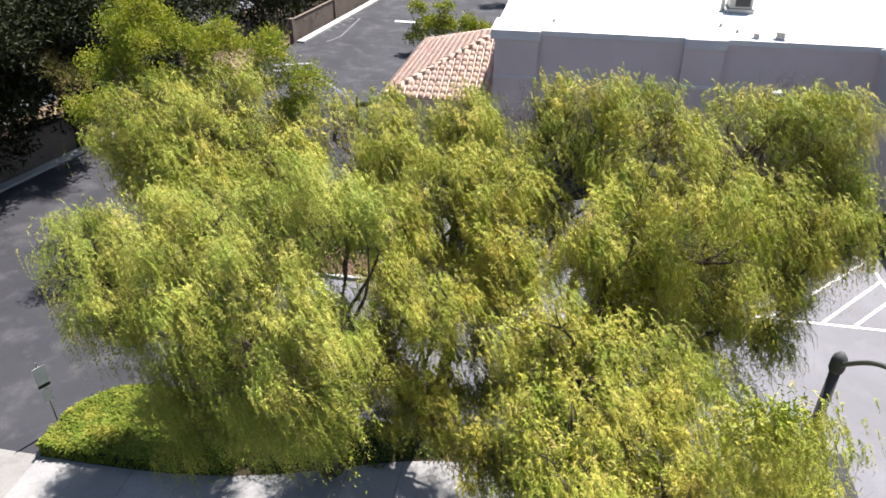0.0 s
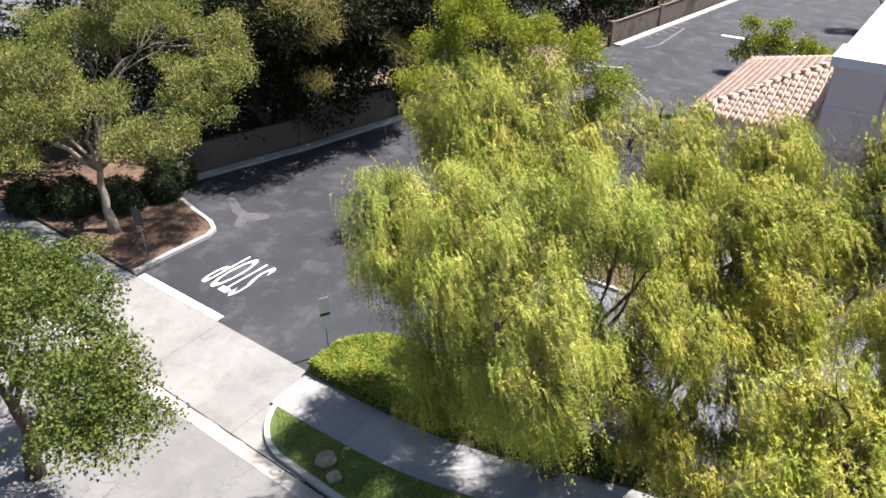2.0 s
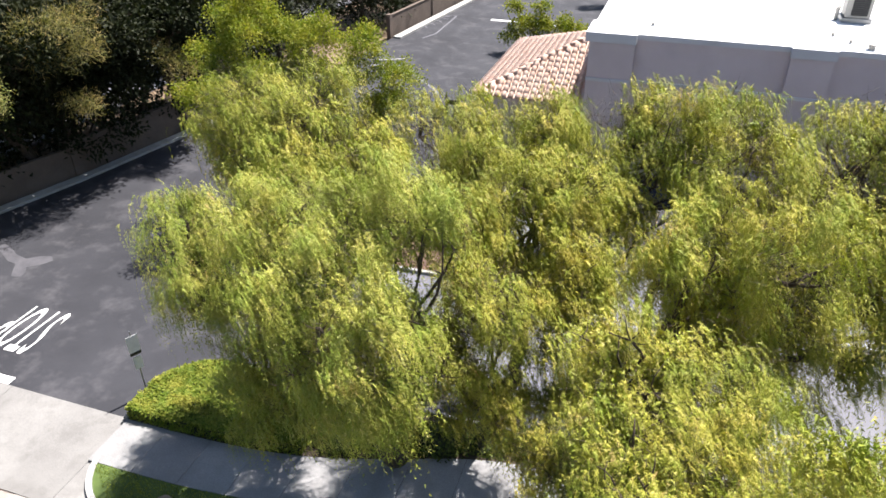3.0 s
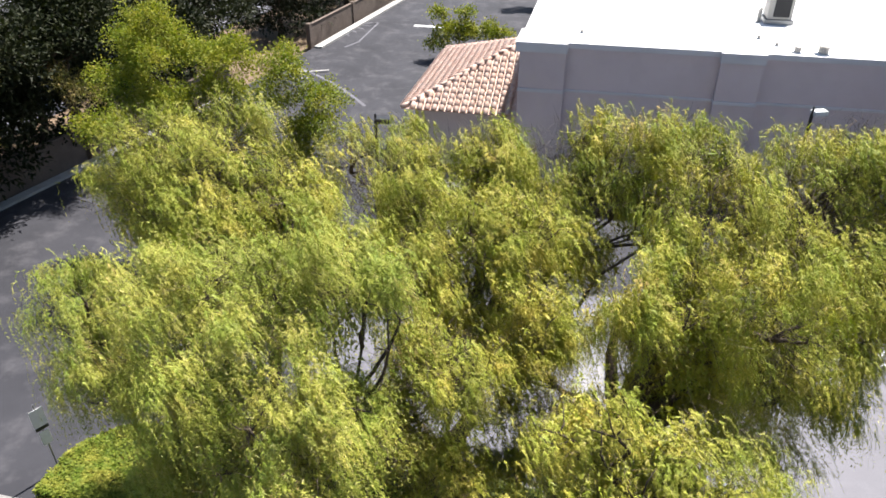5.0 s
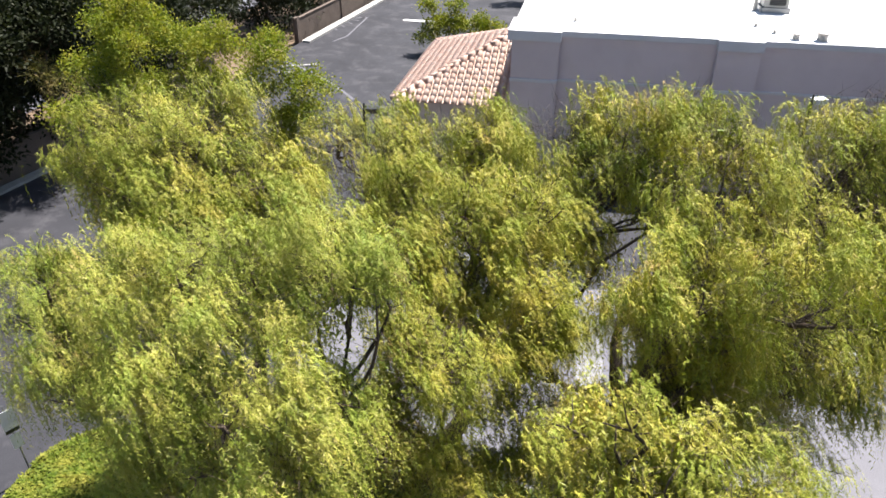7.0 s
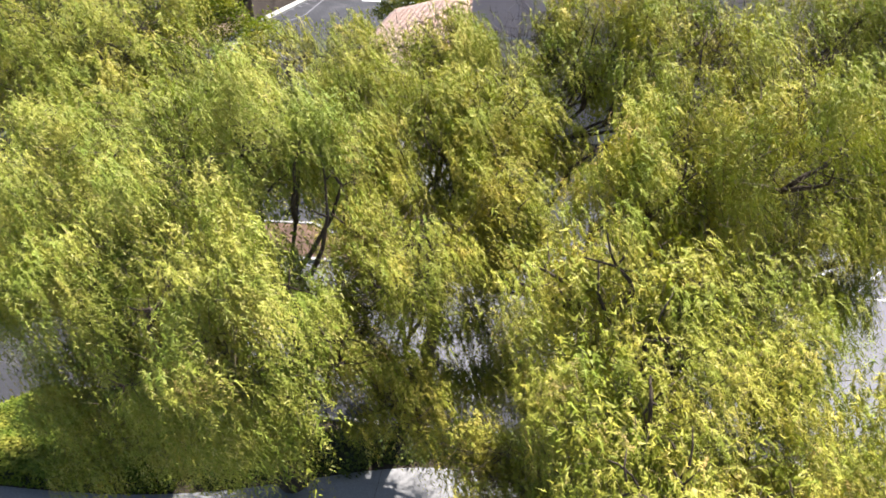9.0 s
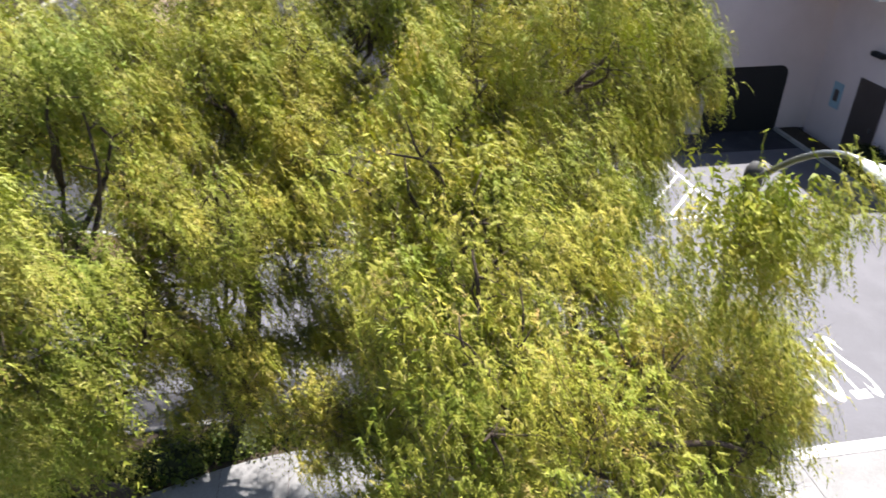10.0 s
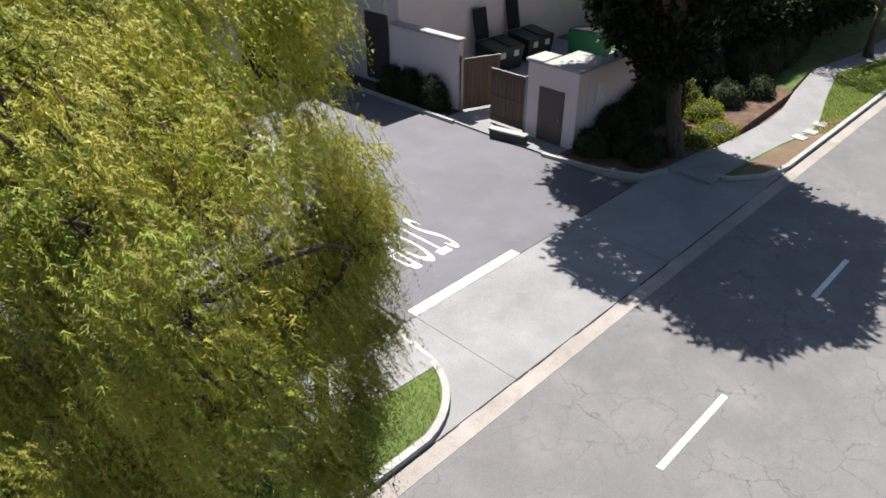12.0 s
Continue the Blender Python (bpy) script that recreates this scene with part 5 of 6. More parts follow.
C = [(-4.3, 15.5, 9.0, 1.1, 1.1, 1.0), (-2.9, 16.5, 9.2, 1.4, 1.3, 0.8), (-5.1, 18.0, 8.8, 0.8, 0.8, 0.8, 0.7), (-2.7, 13.9, 9.0, 1.4, 1.2, 0.8), (-1.4, 13.5, 9.1, 1.0, 0.9, 0.9), (-0.4, 16.0, 10.0, 0.9, 0.8, 0.8),
     (1.0, 15.6, 10.2, 1.2, 1.1, 0.9), (2.0, 15.0, 10.1, 0.9, 0.9, 0.7), (0.1, 15.5, 9.3, 1.1, 1.0, 0.9, 0.8), (1.1, 14.7, 9.2, 0.9, 0.8, 0.8, 0.8), (-3.7, 12.7, 8.5, 0.9, 0.9, 0.7, 0.6), (-2.7, 11.4, 7.2, 1.0, 0.9, 1.0, 0.9),
     (-1.2, 12.2, 8.2, 0.8, 0.7, 1.1), (-1.4, 11.6, 7.4, 0.7, 0.6, 0.7, 0.8), (-2.9, 16.8, 7.9, 1.6, 1.2, 1.0), (-4.8, 16.4, 7.8, 1.3, 1.1, 1.0, 0.8), (-0.9, 15.2, 8.0, 1.1, 0.9, 0.9, 0.8), (-2.9, 10.4, 6.0, 0.8, 0.7, 0.7, 0.8),
     (-2.6, 10.2, 5.2, 1.1, 0.8, 0.6, 0.7), (-4.0, 10.0, 5.6, 0.9, 0.7, 0.6, 0.7), (-1.1, 10.0, 4.6, 1.0, 0.9, 0.8, 0.8), (-2.6, 11.2, 4.2, 1.1, 0.8, 0.7, 0.6), (-5.4, 16.6, 8.0, 1.66, 1.47, 1.38, 0.65), (-1.1, 16.0, 9.1, 1.38, 1.38, 1.38, 0.65),
     (0.6, 15.9, 9.3, 1.29, 1.29, 1.38, 0.65), (-2.0, 14.0, 7.4, 1.1, 1.1, 1.2, 0.65), (-4.4, 14.4, 7.2, 1.2, 1.1, 1.2, 0.65), (-2.3, 12.0, 6.8, 0.92, 0.92, 1.1, 0.65), (-0.8, 13.2, 6.9, 0.92, 0.92, 1.2, 0.65), (-2.4, 10.7, 7.7, 1.1, 1.01, 1.1, 0.65),
     (-3.6, 13.2, 8.0, 1.01, 1.01, 1.01, 0.65), (-0.6, 14.6, 8.0, 1.01, 0.92, 1.1, 0.65), (-2.9, 18.1, 7.0, 1.38, 1.01, 0.92, 0.65), (-3.9, 17.4, 6.2, 1.2, 0.92, 0.92, 0.65), (-6.2, 16.8, 8.7, 1.2, 1.01, 1.01, 0.65), (-3.6, 11.4, 5.8, 1.01, 0.92, 1.1, 0.33),
     (-1.4, 12.0, 5.6, 1.01, 0.92, 1.1, 0.33), (-4.2, 15.0, 8.2, 1.1, 1.01, 1.01, 0.73), (-1.8, 15.0, 8.6, 1.01, 0.92, 0.92, 0.65), (-4.2, 15.6, 5.8, 1.01, 0.92, 0.92, 0.2), (-0.9, 12.5, 7.5, 0.5, 0.45, 1.1), (-3.1, 11.2, 7.7, 0.9, 0.8, 1.1, 0.9),
     (-2.0, 13.0, 9.0, 0.7, 0.6, 0.6), (-0.1, 14.5, 8.0, 0.6, 0.5, 0.6), (-2.5, 12.4, 7.8, 0.7, 0.6, 0.7), (-3.6, 14.2, 7.4, 0.9, 0.7, 0.9, 0.8), (-5.0, 13.6, 8.2, 0.8, 0.7, 0.7, 0.8), (-3.5, 10.6, 6.6, 0.7, 0.6, 1.0, 0.9),
     (-2.2, 10.3, 5.6, 0.8, 0.7, 0.9, 0.9), (-1.6, 12.6, 5.4, 0.5, 0.5, 0.6, 0.9)]
D = [(4.5, 15.0, 10.4, 1.6, 1.4, 1.0), (5.3, 14.8, 9.7, 1.0, 1.0, 1.1), (2.7, 13.4, 9.8, 1.3, 1.2, 0.9), (3.9, 13.4, 9.3, 1.5, 1.3, 1.1), (5.2, 13.9, 8.3, 1.1, 1.1, 1.2), (4.0, 13.5, 7.8, 1.4, 1.2, 0.9),
     (0.9, 11.1, 9.2, 1.0, 0.9, 0.8), (1.8, 11.3, 8.7, 0.8, 0.8, 0.8), (3.4, 13.1, 6.1, 0.9, 0.8, 0.9, 0.7), (5.1, 13.7, 6.9, 0.9, 0.8, 0.7, 0.7), (1.6, 12.5, 9.5, 0.9, 0.8, 0.8), (2.6, 11.7, 8.6, 0.9, 0.8, 0.9, 0.8),
     (3.7, 14.8, 8.6, 1.6, 1.3, 1.1), (1.7, 13.6, 9.9, 1.38, 1.38, 1.38, 0.65), (3.7, 14.6, 9.8, 1.56, 1.56, 1.47, 0.65), (2.5, 10.9, 9.7, 1.29, 1.29, 1.38, 0.65), (4.5, 14.9, 8.2, 1.2, 1.29, 1.29, 0.65), (4.9, 15.2, 9.9, 1.1, 1.1, 1.01, 0.65),
     (5.3, 15.2, 8.7, 0.92, 1.01, 1.01, 0.65), (4.1, 13.6, 7.0, 1.2, 1.1, 1.2, 0.65), (2.7, 11.9, 8.0, 1.29, 1.1, 1.1, 0.65), (0.7, 11.6, 8.9, 1.01, 1.01, 1.1, 0.65), (1.2, 11.4, 5.6, 0.92, 0.83, 1.01, 0.57), (2.4, 11.2, 6.4, 0.92, 0.83, 1.01, 0.57),
     (0.0, 11.8, 6.0, 0.92, 0.83, 1.1, 0.57), (-0.8, 12.6, 5.0, 0.92, 0.83, 1.01, 0.49), (-0.4, 10.4, 7.0, 0.83, 0.74, 1.01, 0.57), (0.8, 10.3, 6.6, 0.92, 0.83, 1.01, 0.57), (1.9, 12.2, 5.6, 0.83, 0.83, 0.92, 0.41), (4.2, 13.0, 4.6, 0.83, 0.83, 0.83, 0.41),
     (1.2, 12.1, 7.9, 1.01, 0.92, 1.01, 0.73), (2.0, 12.4, 7.5, 1.01, 0.92, 1.01, 0.73), (0.9, 12.2, 7.0, 0.83, 0.83, 0.92, 0.65), (1.7, 12.0, 6.6, 0.92, 0.83, 0.92, 0.65), (5.4, 14.6, 7.7, 0.87, 0.87, 0.96, 0.73), (4.0, 13.2, 6.1, 0.83, 0.83, 0.91, 0.49),
     (5.9, 14.0, 8.4, 0.8, 0.9, 1.0, 0.9), (6.0, 14.6, 9.2, 0.6, 0.7, 0.6, 0.8), (4.6, 13.2, 6.2, 0.9, 0.7, 0.7, 0.9), (3.0, 12.6, 7.4, 1.0, 0.8, 0.8, 0.9), (-0.7, 12.3, 4.5, 0.8, 0.7, 0.7, 1.0), (-1.2, 11.4, 5.0, 0.8, 0.7, 0.7, 0.9),
     (-0.2, 12.0, 4.0, 0.8, 0.7, 0.7, 0.9), (0.3, 10.6, 4.2, 0.9, 0.8, 0.8, 0.9), (-0.4, 9.8, 4.5, 0.9, 0.8, 0.8, 0.9), (-1.3, 12.9, 6.4, 0.7, 0.6, 0.8, 0.8)]
E = [(-0.2, 8.0, 9.5, 0.8, 0.8, 0.7), (0.8, 7.8, 9.4, 0.9, 0.8, 0.7), (0.0, 7.3, 9.1, 0.7, 0.7, 0.7), (0.1, 6.3, 9.0, 0.6, 0.6, 0.6), (0.4, 6.7, 9.1, 1.0, 0.9, 0.8), (1.6, 7.6, 8.9, 0.8, 0.8, 0.8),
     (0.5, 5.8, 8.8, 1.0, 0.8, 0.8), (1.6, 6.4, 8.4, 1.1, 0.9, 0.7, 0.8), (0.2, 7.7, 8.3, 0.6, 0.6, 0.7, 0.7), (2.3, 7.3, 8.5, 0.8, 0.8, 0.6, 0.6), (2.5, 6.4, 9.7, 0.55, 0.5, 0.3, 0.8), (3.0, 6.9, 8.8, 0.6, 0.5, 0.4, 0.55),
     (0.5, 6.4, 7.9, 1.0, 0.8, 0.9), (0.7, 6.4, 6.7, 1.1, 0.9, 1.0), (0.9, 5.4, 7.2, 0.9, 0.8, 1.0), (0.5, 5.2, 8.2, 0.6, 0.5, 0.6, 0.7), (3.3, 7.0, 7.4, 0.7, 0.6, 0.9, 0.5), (3.5, 7.4, 6.0, 0.7, 0.6, 0.9, 0.8),
     (2.6, 7.0, 6.2, 0.9, 0.8, 0.7, 0.8), (1.9, 6.5, 5.6, 1.0, 0.8, 0.8, 0.9), (3.6, 7.6, 4.6, 0.6, 0.6, 0.8, 0.7), (2.8, 7.3, 4.2, 0.7, 0.6, 0.7, 0.7), (0.6, 6.8, 5.2, 1.1, 0.9, 0.9, 0.9), (1.0, 8.4, 7.6, 1.1, 0.9, 1.0, 0.8),
     (0.4, 9.4, 4.8, 1.0, 0.8, 0.9, 0.35), (1.4, 8.2, 9.2, 1.06, 1.06, 1.1, 0.6), (1.0, 5.3, 8.8, 0.92, 0.92, 0.92, 0.6), (0.1, 7.3, 8.4, 1.01, 1.01, 1.2, 0.6), (0.6, 6.0, 5.4, 1.1, 1.01, 1.29, 0.6), (0.4, 6.6, 6.4, 0.8, 0.8, 0.9, 0.6),
     (0.4, 7.8, 7.8, 1.01, 0.92, 1.1, 0.6), (1.1, 7.0, 9.0, 0.92, 0.92, 0.83, 0.6), (0.3, 8.3, 8.7, 0.83, 0.83, 0.83, 0.6), (-0.0, 9.6, 5.8, 0.92, 0.83, 1.01, 0.38), (-0.0, 11.0, 4.4, 0.92, 0.83, 1.01, 0.34), (0.2, 9.7, 4.2, 0.92, 0.92, 1.01, 0.38),
     (4.5, 8.2, 6.5, 0.83, 0.83, 0.92, 0.6), (4.6, 8.0, 5.0, 0.83, 0.74, 0.92, 0.52), (3.8, 7.7, 7.3, 0.83, 0.74, 0.74, 0.37), (2.0, 7.6, 7.6, 0.92, 0.83, 0.83, 0.52), (3.05, 6.2, 9.9, 0.37, 0.32, 0.28, 0.52), (3.9, 7.9, 6.6, 1.01, 0.92, 0.92, 0.19),
     (3.9, 8.1, 5.5, 0.74, 0.74, 0.83, 0.34), (1.5, 6.8, 4.9, 0.64, 0.64, 0.83, 0.6), (2.8, 7.3, 7.2, 0.83, 0.83, 0.83, 0.5), (2.6, 7.8, 5.8, 0.64, 0.64, 0.83, 0.38), (0.2, 8.6, 4.2, 1.01, 0.92, 1.2, 0.34), (0.9, 9.6, 5.0, 1.01, 0.92, 1.1, 0.6),
     (-0.2, 6.4, 4.0, 0.74, 0.74, 0.92, 0.23), (2.9, 6.6, 9.5, 0.45, 0.4, 0.25, 0.9), (3.4, 7.6, 7.9, 0.6, 0.6, 0.6, 0.5), (4.0, 8.0, 6.2, 0.6, 0.6, 0.9, 0.8), (4.1, 8.0, 4.8, 0.6, 0.6, 0.8, 0.7), (3.0, 8.2, 7.2, 0.8, 0.7, 0.8, 0.43),
     (3.7, 7.2, 6.4, 0.7, 0.6, 0.9, 1.0), (4.2, 7.9, 4.6, 0.7, 0.6, 0.9, 1.0), (3.6, 7.2, 3.4, 0.7, 0.6, 0.8, 0.9), (4.0, 7.6, 7.4, 0.6, 0.6, 0.7, 0.7), (4.7, 8.1, 5.6, 0.7, 0.6, 0.8, 1.0), (4.5, 7.9, 4.4, 0.7, 0.6, 0.8, 1.0),
     (4.4, 8.0, 6.6, 0.6, 0.6, 0.8, 0.9), (3.9, 7.4, 3.9, 0.7, 0.6, 0.8, 1.2), (3.3, 6.9, 2.9, 0.7, 0.6, 0.7, 1.1), (2.9, 6.9, 3.6, 0.8, 0.6, 0.7, 1.0), (-0.3, 8.4, 4.4, 0.8, 0.7, 0.9, 1.0), (0.2, 7.6, 4.6, 0.9, 0.7, 0.9, 1.0)]
pepper(11, (-5.6, 12.9, 0.1), (-5.9, 11.0, 4.4), A, 2.4, 41, (0.064, 0.0112), PEPPER, 0.10, count=20, leaf_mat=M_PEPPER_GREEN, fan=0.42, coarse=2.3, core=1.3)
pepper(12, (-7.6, 15.2, 0.1), (-7.9, 15.0, 4.2), B, 2.2, 34, (0.085, 0.0135), PEPPER, count=17, fan=0.40, coarse=2.2, core=0.7)
pepper(13, (-3.6, 15.6, 0.1), (-2.7, 14.9, 4.6), C, 2.3, 32, (0.080, 0.0130), PEPPER, 0.08, count=18, fan=0.40, coarse=2.2, core=0.8)
pepper(14, (0.6, 13.6, 0.1), (0.6, 12.1, 6.0), D, 2.3, 38, (0.074, 0.0122), PEPPER, 0.12, count=19, radius=0.30, fan=0.40, coarse=2.2, core=0.8, bough=0.85)
pepper(15, (1.4, 13.65, 0.1), (1.1, 6.9, 6.9), E, 2.6, 39, (0.050, 0.0086), "weeping pepper tree with tan flower sprays, leaning over the street", 0.24, 24, 0.6, back=1.9, fan=0.46, coarse=2.5, core=4.0)


def broad(name, seed, base, fork, mounds, per_m2, leaf, mat, bark, label, count=12, spread=0.16, radius=0.2, low=-0.5, gap=0.6, twigs=5):
    c = clump_leaves(np.random.default_rng(seed), mounds, per_m2, count, spread, (leaf[0] * 1.3, leaf[1] * 1.15), low, gap, three=True)
    main = [m for m in mounds if max(m[3:6]) > 1.0]
    return tree(name, seed + 50, base, fork, mounds, c, mat, bark, label, radius, twigs, only=main if len(mounds) > 14 else None)


broad("leafy_tree", 21, (-15.2, 25.2, 0), (-15.2, 25.2, 4.0), lumpy(21, [(-16.9, 25.4, 8.2, 1.7, 1.5, 1.25), (-14.0, 25.4, 8.1, 1.2, 1.1, 1.0), (-12.0, 25.4, 7.9, 0.95, 0.9, 0.95), (-10.5, 25.6, 6.8, 0.8, 0.8, 0.75), (-17.4, 22.2, 6.3, 0.95, 0.9, 0.6), (-18.6, 25.4, 7.0, 1.1, 1.0, 0.9), (-11.0, 25.4, 5.4, 0.95, 0.9, 0.8), (-12.6, 24.8, 6.9, 1.2, 1.1, 0.9), (-15.2, 24.8, 6.4, 1.6, 1.4, 1.2), (-17.2, 25.8, 9.3, 0.9, 0.8, 0.6), (-13.4, 24.4, 5.6, 1.4, 1.2, 1.0), (-11.6, 24.6, 4.6, 1.1, 1.0, 0.9), (-10.2, 25.0, 6.0, 0.7, 0.7, 0.6), (-17.6, 24.6, 6.2, 1.2, 1.1, 0.9)], 6), 40, (0.12, 0.06), M_FAIR, M_BARK, "bright green leafy tree beside the drive")
broad("grey_green_tree", 22, (-27.6, 13.2, 0.1), (-28.2, 13.6, 2.9), lumpy(22, [(-27.7, 13.7, 5.8, 1.98, 1.62, 0.94), (-25.2, 13.5, 4.8, 1.53, 1.35, 0.72), (-24.0, 14.6, 4.9, 1.35, 1.26, 0.72), (-24.6, 16.2, 5.5, 1.44, 1.35, 0.79), (-25.2, 17.2, 6.5, 1.62, 1.53, 0.86), (-26.6, 19.4, 7.4, 1.8, 1.62, 1.01), (-28.2, 17.6, 8.2, 2.07, 1.89, 1.08), (-31.6, 15.6, 7.5, 2.34, 2.16, 1.3), (-29.6, 11.6, 5.2, 2.16, 1.8, 0.94), (-30.6, 13.0, 6.8, 2.16, 1.8, 1.08), (-33.0, 12.0, 5.2, 2.16, 1.98, 1.08), (-24.6, 18.4, 6.6, 1.17, 1.08, 0.65), (-28.8, 10.6, 4.2, 1.35, 1.17, 0.65), (-30.4, 17.6, 9.2, 1.98, 1.8, 1.01)], 6, 0.36), 32, (0.12, 0.048), M_OLIVE, M_BARK_PALE, "grey-green tree with pale trunk in the mulch bed", 14, 0.15, radius=0.2, gap=0.6)
broad("street_tree", 23, (-17.2, 4.2, 0), (-17.0, 4.3, 2.6), lumpy(23, [(-15.6, 5.0, 5.2, 2.0, 1.8, 1.6), (-18.6, 6.4, 4.6, 1.9, 1.5, 1.4), (-13.0, 4.4, 4.8, 1.5, 1.4, 1.4), (-17.2, 4.2, 6.2, 2.0, 1.8, 1.3), (-13.4, 5.2, 3.8, 1.2, 1.1, 1.0)], 6), 34, (0.11, 0.075), M_STREET, M_BARK, "rounded dark green street tree")
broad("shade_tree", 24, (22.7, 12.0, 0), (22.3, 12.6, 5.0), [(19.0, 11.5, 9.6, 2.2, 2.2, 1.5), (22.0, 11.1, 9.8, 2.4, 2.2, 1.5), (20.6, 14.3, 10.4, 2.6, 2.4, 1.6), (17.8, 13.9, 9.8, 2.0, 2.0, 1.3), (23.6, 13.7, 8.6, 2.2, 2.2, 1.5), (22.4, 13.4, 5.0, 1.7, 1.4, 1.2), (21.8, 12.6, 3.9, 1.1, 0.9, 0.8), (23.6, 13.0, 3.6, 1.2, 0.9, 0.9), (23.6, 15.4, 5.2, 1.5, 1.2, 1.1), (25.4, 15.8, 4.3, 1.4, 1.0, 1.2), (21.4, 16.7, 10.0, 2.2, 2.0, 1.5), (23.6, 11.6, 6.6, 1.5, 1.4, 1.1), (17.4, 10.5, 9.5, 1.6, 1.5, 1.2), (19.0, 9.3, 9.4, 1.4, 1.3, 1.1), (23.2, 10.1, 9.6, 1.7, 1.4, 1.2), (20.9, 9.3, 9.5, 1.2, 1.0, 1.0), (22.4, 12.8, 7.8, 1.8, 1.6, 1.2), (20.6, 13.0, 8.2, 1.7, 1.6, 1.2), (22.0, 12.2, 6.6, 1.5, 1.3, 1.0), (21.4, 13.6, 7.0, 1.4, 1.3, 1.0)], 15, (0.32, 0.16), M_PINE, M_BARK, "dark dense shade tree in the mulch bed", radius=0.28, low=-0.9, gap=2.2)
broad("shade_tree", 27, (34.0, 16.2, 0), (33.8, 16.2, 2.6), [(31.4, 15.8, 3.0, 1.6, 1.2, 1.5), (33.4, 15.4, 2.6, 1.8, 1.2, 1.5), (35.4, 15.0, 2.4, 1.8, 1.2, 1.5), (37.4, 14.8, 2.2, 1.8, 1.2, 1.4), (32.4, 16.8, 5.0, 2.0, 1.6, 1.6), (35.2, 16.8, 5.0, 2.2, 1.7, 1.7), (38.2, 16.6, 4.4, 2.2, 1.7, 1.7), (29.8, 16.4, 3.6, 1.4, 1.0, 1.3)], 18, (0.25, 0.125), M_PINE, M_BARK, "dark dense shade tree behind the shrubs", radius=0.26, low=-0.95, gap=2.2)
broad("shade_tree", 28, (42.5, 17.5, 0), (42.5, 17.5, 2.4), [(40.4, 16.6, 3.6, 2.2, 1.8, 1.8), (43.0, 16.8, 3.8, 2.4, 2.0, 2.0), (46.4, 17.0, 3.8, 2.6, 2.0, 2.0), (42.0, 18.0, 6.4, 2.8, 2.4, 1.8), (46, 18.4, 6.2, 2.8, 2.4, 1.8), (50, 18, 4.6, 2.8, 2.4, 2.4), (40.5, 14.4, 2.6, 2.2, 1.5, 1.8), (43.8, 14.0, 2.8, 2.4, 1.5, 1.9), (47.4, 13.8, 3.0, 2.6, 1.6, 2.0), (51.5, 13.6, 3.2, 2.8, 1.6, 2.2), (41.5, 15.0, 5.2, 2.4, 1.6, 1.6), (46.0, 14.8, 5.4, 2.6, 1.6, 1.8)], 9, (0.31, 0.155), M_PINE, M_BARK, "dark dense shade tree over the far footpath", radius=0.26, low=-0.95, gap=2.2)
broad("shade_tree", 25, (41.3, 10.9, 0), (41.3, 11.0, 2.8), [(41.3, 11.2, 5.0, 3.0, 2.4, 1.8), (44, 11.5, 5.4, 2.6, 2.4, 1.8), (39, 12.2, 5.6, 2.4, 2.2, 1.6)], 16, (0.16, 0.07), M_OLIVE, M_BARK, "leafy tree further along the street")
broad("leafy_tree", 26, (-10.6, 54, 0), (-10.6, 54, 0.9), lumpy(26, [(-10.8, 54, 1.9, 1.3, 1.2, 0.9), (-8.9, 54.2, 1.9, 1.0, 1.0, 0.7), (-12.2, 53.6, 1.0, 0.8, 0.8, 0.6), (-7.4, 54.2, 2.0, 0.6, 0.6, 0.4), (-12.4, 54.4, 3.2, 0.6, 0.6, 0.5), (-10.2, 54.2, 3.4, 0.5, 0.5, 0.5)], 6, 0.45), 16, (0.20, 0.12), M_FAIR, M_BARK, "small bright green tree in the back car park", radius=0.1)
# tree out of view, added to throw a shadow onto the back car park
broad("leafy_tree", 29, (-6.2, 73.6, 0), (-6.4, 73.6, 2.2), lumpy(29, [(-7.6, 73.0, 4.4, 1.4, 1.2, 0.9), (-5.8, 73.4, 4.8, 1.5, 1.2, 1.0)], 5), 18, (0.2, 0.12), M_FAIR, M_BARK, "small unseen tree added for its shadow on the back car park", radius=0.12)
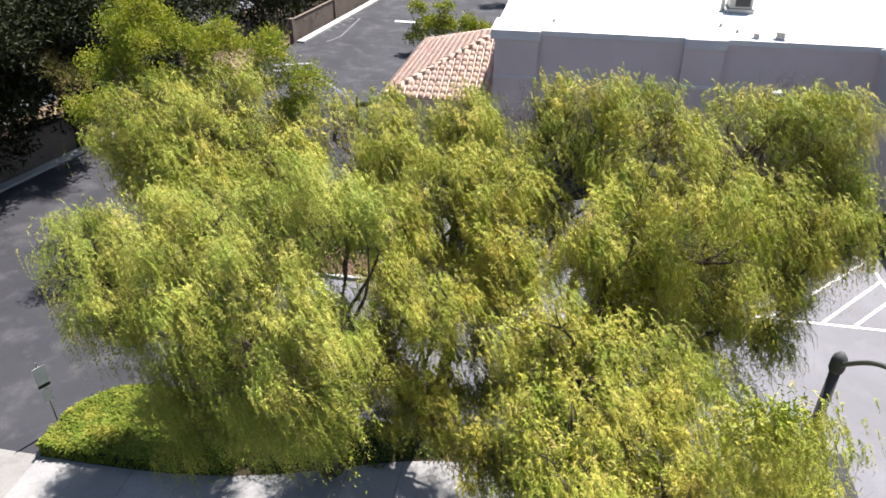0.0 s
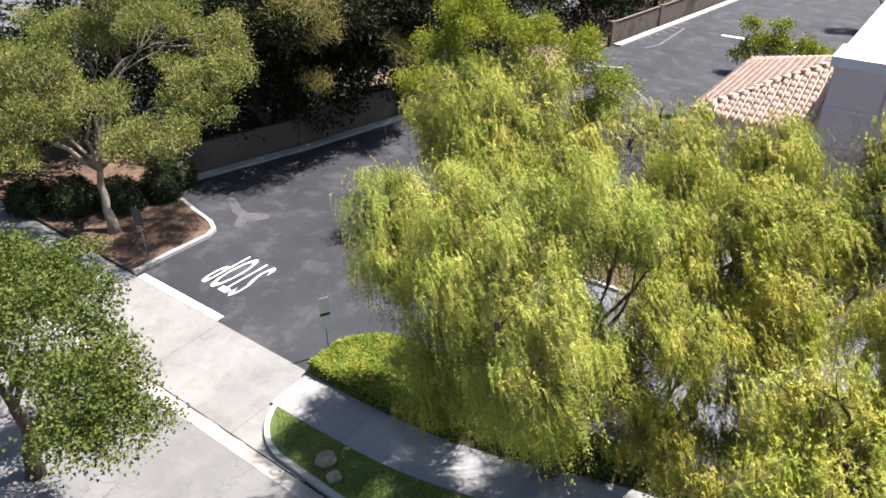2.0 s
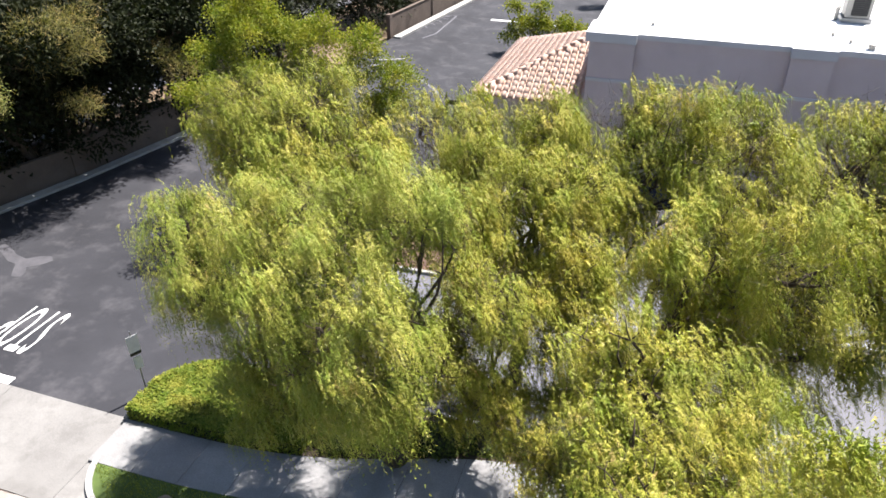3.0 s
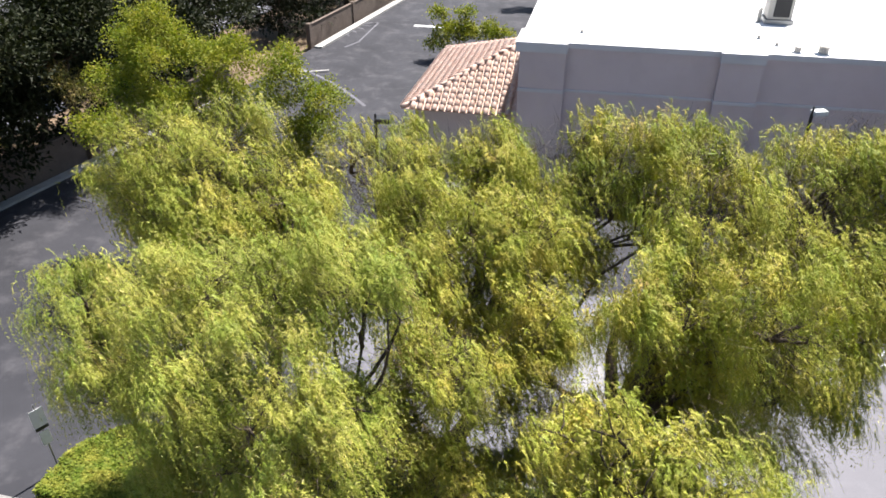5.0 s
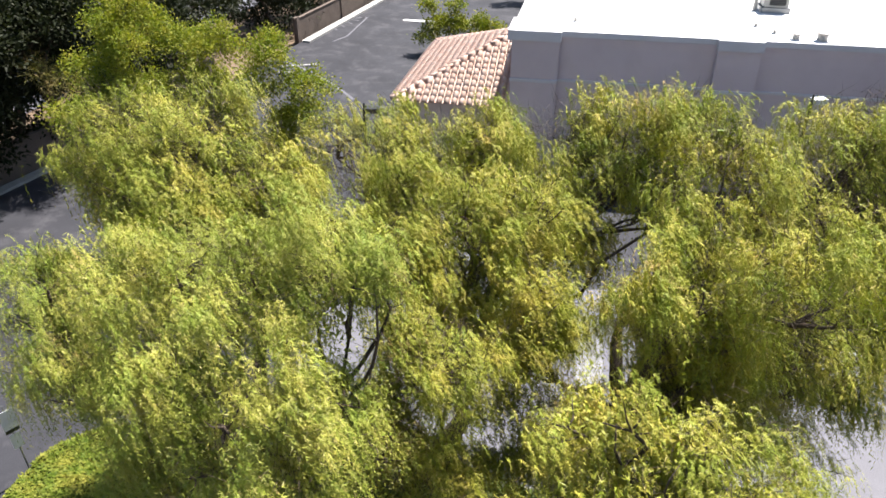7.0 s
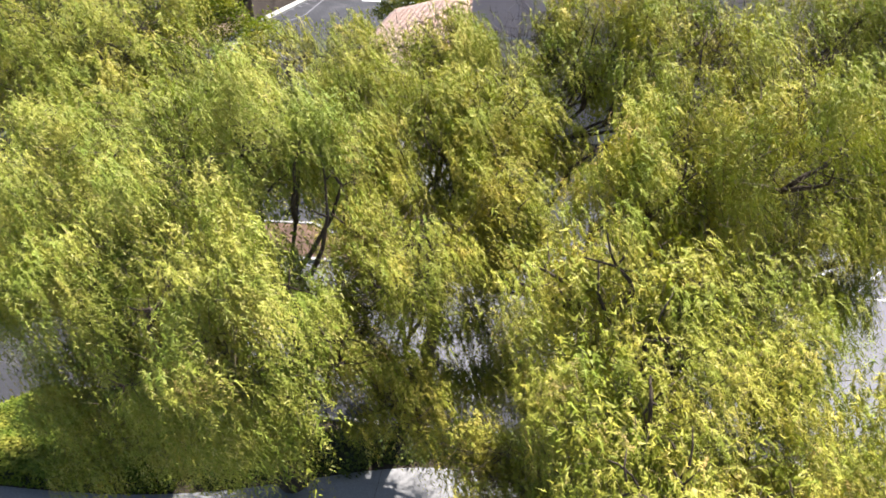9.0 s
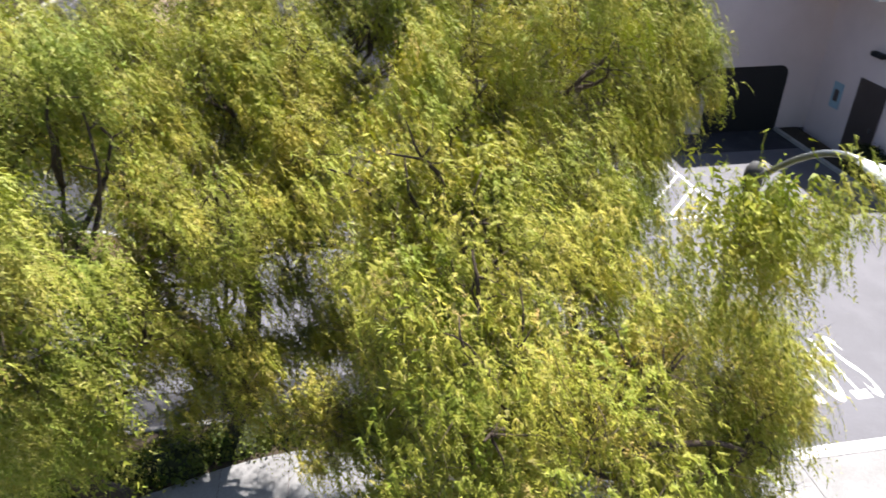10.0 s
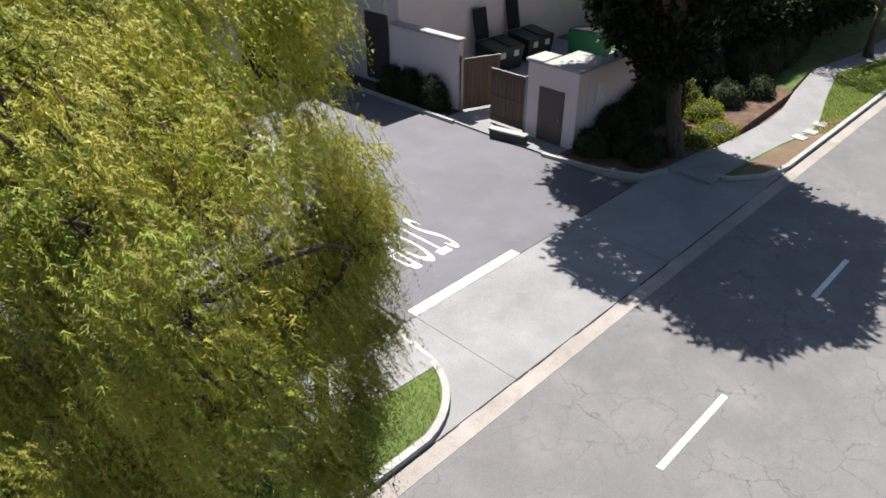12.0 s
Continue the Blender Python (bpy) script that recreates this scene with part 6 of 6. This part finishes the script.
# dark pines behind the walls
PINES = ((-31.6, 23.5, 9, 2.8, 0.16), (-29.4, 28.8, 11, 3.0, 0.16), (-28.6, 34.0, 12, 3.2, 0.16), (-26.9, 39.5, 11, 3.0, 0.16), (-34, 31, 13, 3.4, 0.16), (-36, 29, 14, 3.8, 0.16), (-29, 47, 11, 3.4, 0.16), (-31, 54, 12, 3.6, 0.16), (-27, 58, 9, 3.0, 0.16), (-26, 64, 9, 3.2, 0.16), (-36, 45, 13, 3.8, 0.16), (-38, 20, 12, 3.4, 0.16), (-25.5, 71, 9, 3.2, 0.16), (-28, 78, 10, 3.4, 0.16),
         (-29.6, 23.4, 9.5, 2.4, 0.44), (-28.4, 27.6, 9.5, 2.6, 0.44), (-26.9, 32.2, 10, 2.8, 0.42), (-39, 14, 11, 3.6, 0.16), (-37, 8, 9, 3.2, 0.16), (-41, 25, 13, 4.0, 0.16))
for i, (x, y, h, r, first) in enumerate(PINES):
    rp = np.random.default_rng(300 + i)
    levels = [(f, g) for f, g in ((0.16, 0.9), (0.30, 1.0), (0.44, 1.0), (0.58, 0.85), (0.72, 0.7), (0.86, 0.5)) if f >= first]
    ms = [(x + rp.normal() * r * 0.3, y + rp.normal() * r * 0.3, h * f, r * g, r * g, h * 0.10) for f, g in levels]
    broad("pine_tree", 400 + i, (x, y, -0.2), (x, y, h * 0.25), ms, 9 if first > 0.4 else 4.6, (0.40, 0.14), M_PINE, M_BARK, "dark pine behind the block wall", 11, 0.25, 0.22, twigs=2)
# sunlit tufts, their light given by a paler needle colour
broad("pine_tree", 440, (-29.9, 24.6, -0.2), (-29.0, 24.2, 5.0), lumpy(440, [(-26.0, 23.0, 7.9, 0.9, 0.9, 0.55), (-24.4, 23.5, 8.3, 1.0, 1.0, 0.55), (-25.5, 23.0, 6.7, 0.9, 0.9, 0.5), (-24.4, 24.0, 7.1, 0.7, 0.7, 0.5), (-25.0, 23.5, 4.6, 0.75, 0.75, 0.45), (-23.5, 29.0, 4.9, 0.95, 0.95, 0.6), (-24.5, 29.0, 5.5, 0.6, 0.6, 0.4)], 5, 0.45), 12, (0.30, 0.022), M_NEEDLE, M_BARK, "pine over the wall, sunlight on its olive tufts put into their colour", 20, 0.2, 0.16)
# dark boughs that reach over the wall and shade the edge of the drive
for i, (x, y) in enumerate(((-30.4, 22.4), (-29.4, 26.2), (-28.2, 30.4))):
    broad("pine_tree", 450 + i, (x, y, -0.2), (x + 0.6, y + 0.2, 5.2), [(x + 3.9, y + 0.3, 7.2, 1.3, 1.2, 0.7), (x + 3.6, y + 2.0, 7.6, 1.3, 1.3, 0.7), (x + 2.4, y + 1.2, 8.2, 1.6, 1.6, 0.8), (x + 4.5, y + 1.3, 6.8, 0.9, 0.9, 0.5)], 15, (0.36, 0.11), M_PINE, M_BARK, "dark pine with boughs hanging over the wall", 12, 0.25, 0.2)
